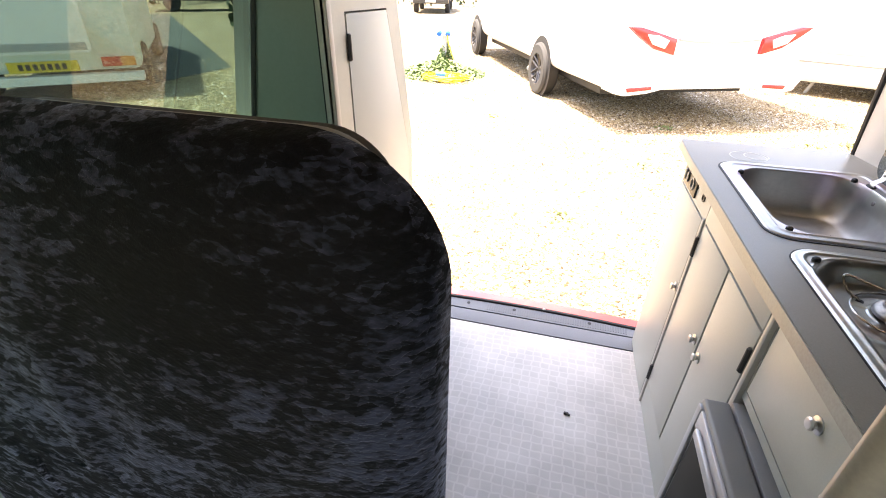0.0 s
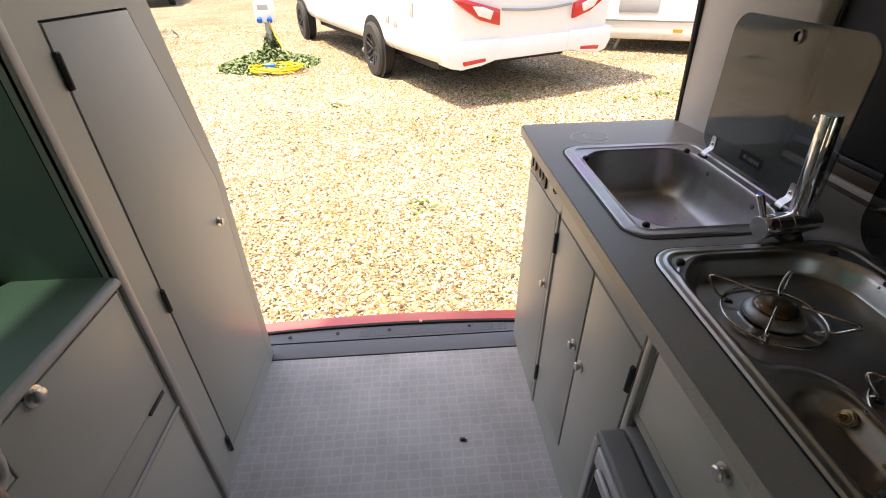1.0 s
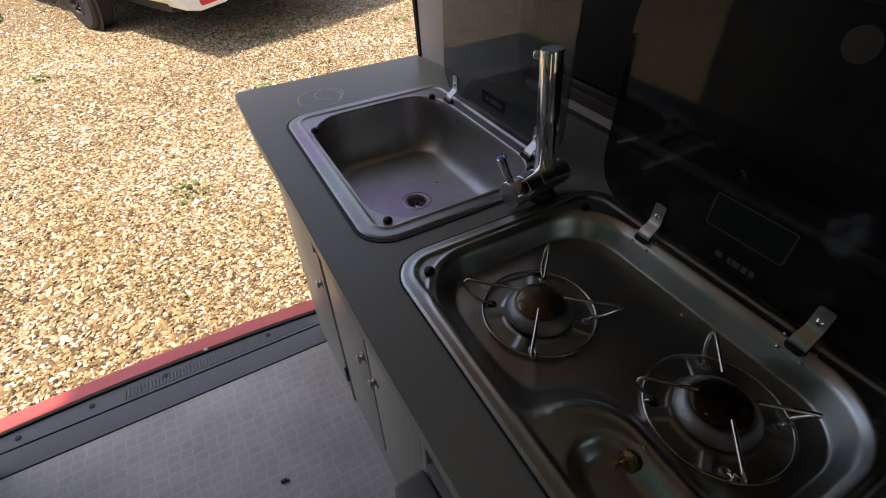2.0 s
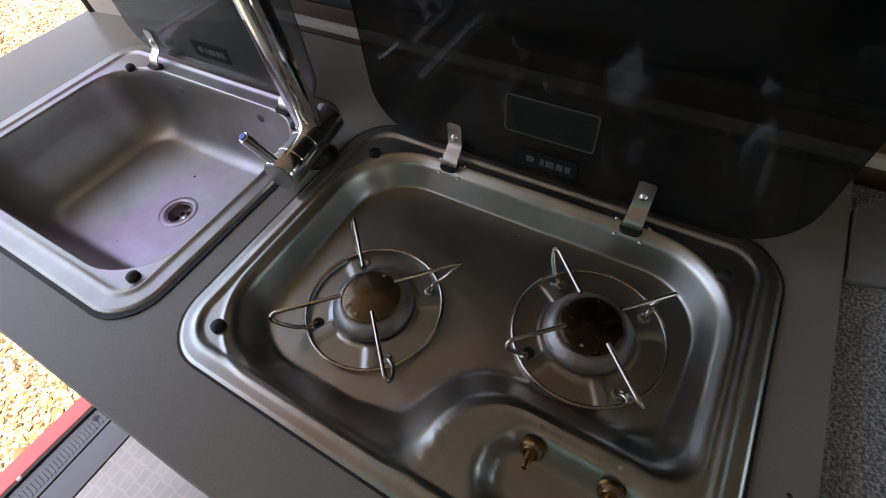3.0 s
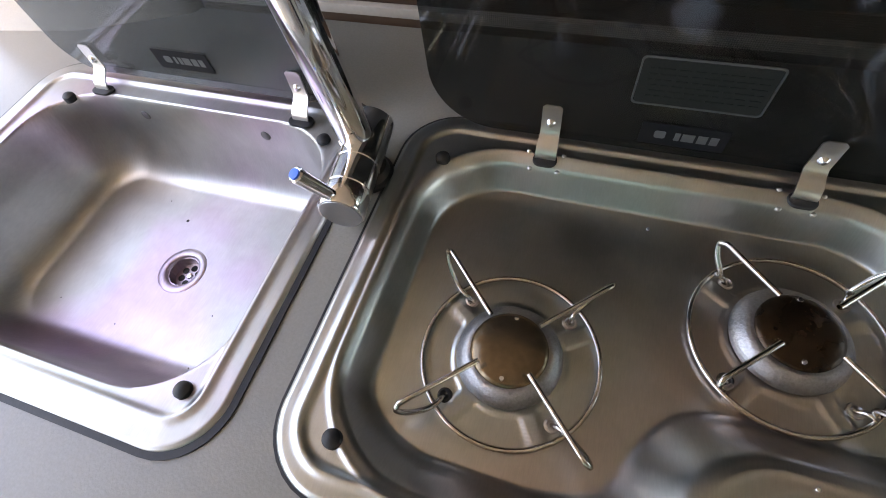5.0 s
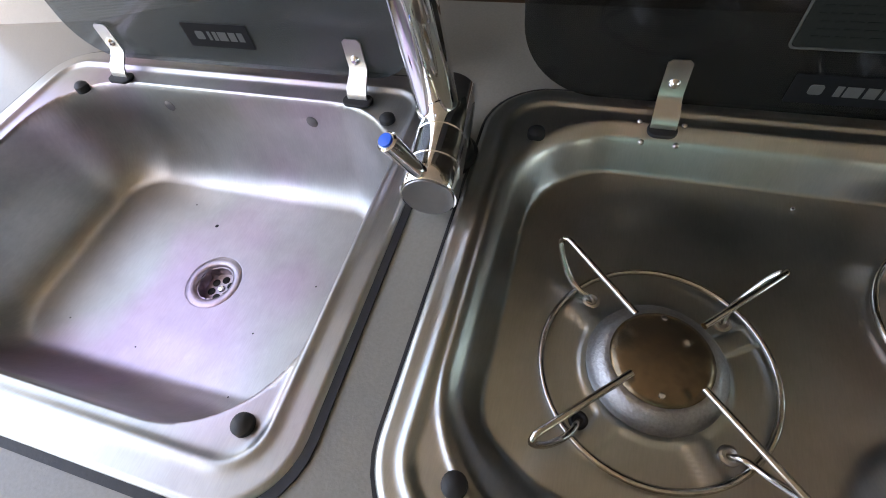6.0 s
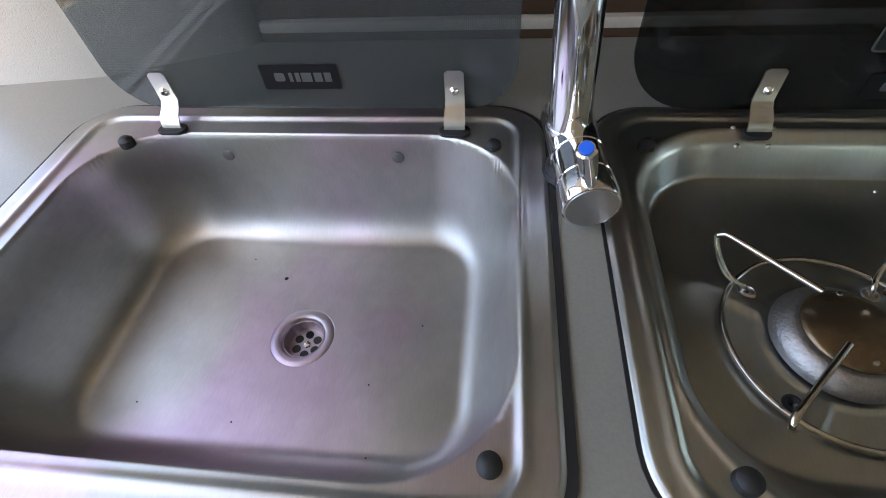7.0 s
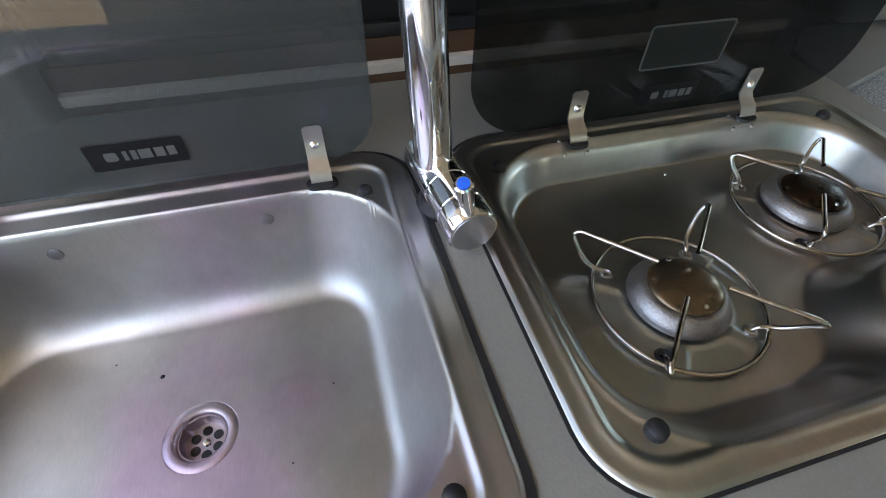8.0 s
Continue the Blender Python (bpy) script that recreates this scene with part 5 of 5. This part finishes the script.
swept_body([mh_section(-0.02, 0.16, 0.14, 2.35), mh_section(0.05, 0.08, 0.05, 2.50), mh_section(0.16, 0.02, 0.0, 2.55), mh_section(1.4, 0.0, 0.0, 2.55), mh_section(5.6, 0.0, 0.0, 2.55), mh_section(6.3, 0.02, 0.03, 2.3), mh_section(7.1, 0.06, 0.1, 1.3), mh_section(7.7, 0.1, 0.2, 0.8)], BODY_WHITE, "body", motorhome)
bum = bmesh.new()
corner = [(0.03, 0.30), (0.02, 0.13), (0.09, 0.015), (0.22, -0.015), (0.50, 0.01), (0.68, 0.05), (0.76, 0.09), (0.76, 0.30)]
add_to(bum, plate(corner, 'y', -0.06, 0.30, bevel=0.025))
add_to(bum, plate([(WIDE - u, v) for u, v in corner][::-1], 'y', -0.06, 0.30, bevel=0.025))
add_to(bum, plate(rounded(0.45, WIDE - 0.45, 0.05, 0.28, 0.05, 5), 'y', -0.045, 0.25, bevel=0.02))
turn = Matrix((SIDE, HEAD, Vector((0, 0, 1)))).transposed().to_4x4()
turn.translation = REAR
bum.transform(turn)
part("rear_bumper", bum, BODY_WHITE, motorhome)


def rear_plate(outline, y0, y1, material, name, parent, label="", bevel=0.01):
    bm = plate(outline, 'y', y0, y1, bevel=bevel)
    bm.transform(turn)
    return part(name, bm, material, parent, label)


for flip in (False, True):
    def fx(pts):
        return [(WIDE - u, v) for u, v in pts][::-1] if flip else pts
    lamp = rear_plate(fx([(0.12, 0.72), (0.26, 0.62), (0.46, 0.50), (0.72, 0.43), (0.72, 0.60), (0.46, 0.67), (0.26, 0.72)]), -0.07, 0.10, LAMP_RED, "rear_lamp", motorhome, "large red rear lamp cluster")
    rear_plate(fx([(0.34, 0.65), (0.42, 0.55), (0.58, 0.50), (0.62, 0.59), (0.48, 0.64)]), -0.085, -0.06, LAMP_CLEAR, "reverse_lens", lamp, "clear reversing lens")
    rear_plate(fx([(0.24, 0.03), (0.54, 0.055), (0.54, 0.095), (0.22, 0.080)]), -0.072, -0.04, LAMP_RED, "reflector", motorhome, "red bumper reflector")
trim_line = tube([mh(-0.045, a, 0.60 - 0.035 * math.sin((a - 0.72) / (WIDE - 1.44) * math.pi)) for a in np.linspace(0.76, WIDE - 0.76, 16)], 0.014, 8)
part("trim_line", trim_line, POST_GREY, motorhome, "grey styling line between the lamps")
rear_plate(rounded(0.55, WIDE - 0.55, 1.25, 1.95, 0.12), -0.06, -0.02, DARK_GLASS, "rear_window", motorhome, "dark rear window")
for along, z, h in ((0.80, 0.50, 0.16), (1.60, 0.36, 0.10), (1.35, 0.33, 0.09)):
    bm = plate(rounded(along - 0.05, along + 0.05, z, z + h, 0.01), 'x', -0.012, 0.01, bevel=0.003)
    bm.transform(turn)
    part("side_vent", bm, GREY_SKIRT, motorhome)
for along in (2.22, 6.69):
    arch_bm = lathe([(0.0, 0.0), (0.46, 0.0), (0.46, 0.008), (0.0, 0.010)], mh(along, 0.0, -0.05), -SIDE, 40)
    part("wheel_arch", arch_bm, BLACK_GAP, motorhome)
    wheel(motorhome, mh(along, 0.06, -0.065), HEAD, 0.385, 0.25)
    wheel(motorhome, mh(along, WIDE - 0.12, -0.065), -HEAD, 0.385, 0.25)
chassis = plate([(0.25, 0.6), (WIDE - 0.25, 0.6), (WIDE - 0.25, 6.2), (0.25, 6.2)], 'z', -0.12, 0.02)
chassis.transform(turn)
part("chassis", chassis, BLACK_GAP, motorhome)
part("exhaust", rod(mh(2.9, 0.1, -0.12), mh(2.7, -0.02, -0.14), 0.03, 12), POST_GREY, motorhome)

# the touring caravan beyond it
caravan = thing("caravan", (5.4, 8.6, GROUND), "white touring caravan with a grey side stripe", "caravan")
def cv(along, across, z):
    return Vector((2.95, 8.40, 0)) + Vector((0.887, -0.462, 0)) * along + Vector((0.462, 0.887, 0)) * across + Vector((0, 0, z))
def cv_section(along, low, top):
    return [cv(along, a, z) for a, z in rounded(0, 2.2, low, top, 0.14, 4)]
swept_body([cv_section(0.0, 0.3, 1.9), cv_section(0.12, -0.09, 2.2), cv_section(5.8, -0.09, 2.2), cv_section(6.0, 0.3, 1.9)], BODY_WHITE, "body", caravan)
stripe = tube([cv(k, -0.008, 0.24) for k in np.linspace(0.2, 5.8, 20)], 0.022, 6)
part("side_stripe", stripe, POST_GREY, caravan, "grey stripe")
win = plate([(1.2, 0.75), (2.6, 0.75), (2.6, 1.45), (1.2, 1.45)], 'y', -0.02, 0.0)
win.transform(Matrix(((0.887, 0.462, 0, 2.95), (-0.462, 0.887, 0, 8.40), (0, 0, 1, 0), (0, 0, 0, 1))))
part("window", win, DARK_GLASS, caravan)
hatch = plate(rounded(0.5, 1.15, 0.36, 0.62, 0.03), 'y', -0.012, 0.0, bevel=0.003)
hatch.transform(Matrix(((0.887, 0.462, 0, 2.95), (-0.462, 0.887, 0, 8.40), (0, 0, 1, 0), (0, 0, 0, 1))))
part("hatch", hatch, GREY_SKIRT, caravan, "grey locker hatch")
marker = plate(rounded(1.45, 1.60, 0.06, 0.11, 0.01), 'y', -0.02, 0.0)
marker.transform(Matrix(((0.887, 0.462, 0, 2.95), (-0.462, 0.887, 0, 8.40), (0, 0, 1, 0), (0, 0, 0, 1))))
part("side_marker", marker, LAMP_AMBER, caravan)
for along in (2.9, 3.6):
    wheel(caravan, cv(along, 0.1, GROUND + 0.31), Vector((0.887, -0.462, 0)), 0.31, 0.18)
part("corner_steady", rod(cv(5.6, 0.3, GROUND), cv(5.5, 0.3, 0.0), 0.03, 8), POST_GREY, caravan)
part("corner_steady", rod(cv(0.5, 0.3, GROUND), cv(0.6, 0.3, 0.0), 0.03, 8), POST_GREY, caravan)


def pickup(at, angle, material, label):
    """A parked dark pickup: lower body, cabin, wheels, lamps."""
    ob = thing("pickup_truck", at, label, "pickup")
    m = pose(*at, 0, 0, angle)
    def place(bm):
        bm.transform(m)
        return bm
    prof = [(-2.5, 0.45), (2.5, 0.45), (2.55, 0.75), (2.45, 1.0), (1.2, 1.12), (0.45, 1.75), (-1.0, 1.78), (-1.3, 1.15), (-2.5, 1.1)]
    part("body", place(plate(prof, 'y', -0.9, 0.9, bevel=0.05)), material, ob)
    part("side_glass", place(plate([(0.95, 1.15), (0.40, 1.66), (-0.95, 1.68), (-1.15, 1.2)], 'y', -0.91, -0.895)), DARK_GLASS, ob)
    part("windscreen", place(add_to(bmesh.new(), plate([(1.10, 1.17), (1.13, 1.20), (0.50, 1.74), (0.47, 1.71)], 'y', -0.72, 0.72))), DARK_GLASS, ob)
    part("number_plate", place(box(2.55, 2.57, -0.26, 0.26, 0.52, 0.63)), POST_WHITE, ob, "white number plate with plain bars")
    for y in (-0.65, 0.65):
        part("headlamp", place(box(2.46, 2.56, y - 0.18, y + 0.18, 0.80, 0.95, 0.02)), LAMP_CLEAR, ob)
    part("grille", place(box(2.52, 2.575, -0.42, 0.42, 0.68, 0.92, 0.01)), BLACK_GAP, ob)
    d = m.to_3x3() @ Vector((1, 0, 0))
    for x in (-1.55, 1.55):
        for y in (-0.82, 0.82):
            wheel(ob, m @ Vector((x, y, 0.37)), d if y > 0 else -d, 0.37, 0.24)
    return ob


pickup((-8.3, 26.6, GROUND), -78, DARK_CAR, "dark parked pickup truck facing the yard")
pickup((-11.4, 22.6, GROUND), -70, DARK_CAR, "dark parked pickup truck at the yard's edge")
pickup((-18.6, 21.2, GROUND), 41, DARK_CAR, "dark blue parked pickup truck by the drive")

# the older motorhome seen through the side window
old = thing("old_motorhome", (-8.6, 7.5, GROUND), "older white motorhome with rear door and yellow plate", "motorhome")
OH, OS = Vector((-0.653, 0.757, 0)), Vector((0.757, 0.653, 0))
OR = Vector((-8.15, 3.53, GROUND + 0.385))
def oh(along, across, z):
    return OR + OH * along + OS * across + Vector((0, 0, z))
def oh_section(along, low, top, inset=0.0):
    return [oh(along, a, z) for a, z in rounded(inset, 2.1 - inset, low, top, 0.08, 4)]
swept_body([oh_section(0, 0.05, 2.3, 0.03), oh_section(0.06, -0.02, 2.35), oh_section(4.2, -0.02, 2.35), oh_section(5.2, 0.0, 1.6, 0.1), oh_section(6.0, 0.0, 0.8, 0.2)], BODY_GREEN, "body", old)
ot = Matrix((OS, OH, Vector((0, 0, 1)))).transposed().to_4x4()
ot.translation = OR
def old_plate(outline, y0, y1, material, name, parent, label=""):
    bm = plate(outline, 'y', y0, y1)
    bm.transform(ot)
    return part(name, bm, material, parent, label)
old_plate([(0.0, -0.17), (2.1, -0.17), (2.1, -0.06), (0.0, -0.06)], -0.10, 0.1, BODY_WHITE, "bumper", old)
odoor = old_plate(rounded(0.15, 1.55, 0.22, 2.0, 0.08), -0.02, 0.01, BODY_WHITE, "rear_door", old)
old_plate([(0.2, 0.26), (1.5, 0.26), (1.5, 0.36), (0.2, 0.36)], -0.03, -0.018, GREY_SKIRT, "trim_band", odoor)
plate_ob = old_plate([(0.52, -0.01), (1.33, -0.01), (1.33, 0.13), (0.52, 0.13)], -0.03, -0.005, PLATE_YELLOW, "number_plate", old, "yellow number plate with plain bars")
pb = bmesh.new()
for k in range(7):
    a = 0.64 + k * 0.083
    add_to(pb, plate([(a, 0.02), (a + 0.05, 0.02), (a + 0.05, 0.10), (a, 0.10)], 'y', -0.034, -0.0305))
pb.transform(ot)
part("print", pb, BLACK_GAP, plate_ob)
for a0, a1, mm in ((1.62, 1.86, LAMP_RED), (1.86, 2.04, LAMP_AMBER)):
    old_plate([(a0, 0.03), (a1, 0.03), (a1, 0.16), (a0, 0.16)], -0.04, 0.0, mm, "rear_lamp", old)
for along in (0.75, 4.3):
    wheel(old, oh(along, 2.05, -0.055), -OH, 0.33, 0.2)
    wheel(old, oh(along, 0.05, -0.055), OH, 0.33, 0.2)
drive = solid("road", plate([(-7.05, 5.5), (-6.86, 7.26), (-18.3, 18.2), (-23.0, 16.0), (-12.0, 5.6)], 'z', GROUND - 0.1, GROUND + 0.012), ASPHALT, "dark tarmac drive beside the gravel", "road", "structure")


def hedge(x0, y0, x1, y1, h, seed, n):
    rng = random.Random(seed)
    verts, faces = [], []
    for _ in range(n):
        t = rng.random()
        c = Vector((x0 + (x1 - x0) * t + rng.gauss(0, 0.5), y0 + (y1 - y0) * t + rng.gauss(0, 0.5), GROUND + h * rng.random() ** 0.8 * (0.8 + 0.3 * math.sin(t * 37))))
        s = rng.uniform(0.12, 0.3)
        m = Euler((rng.uniform(0, 6), rng.uniform(0, 6), rng.uniform(0, 6))).to_matrix()
        k = len(verts)
        for u, v in ((-0.5, -0.3), (0.5, -0.2), (0.3, 0.4), (-0.4, 0.35)):
            verts.append(tuple(c + m @ Vector((u * s, v * s, 0))))
        faces.append((k, k + 1, k + 2, k + 3))
    me = bpy.data.meshes.new("hedge")
    me.from_pydata(verts, [], faces)
    me.materials.append(HEDGE)
    return tagged(new("hedge", me), "tall dark green hedge along the yard", "hedge", kind="stuff")


hedge(-30, 30, 25, 34, 4.0, 7, 9000)
hedge(-9.0, 12.6, -7.4, 10.6, 2.6, 8, 3000)
hedge(-26, -10, -24, 30, 4.0, 9, 6000)
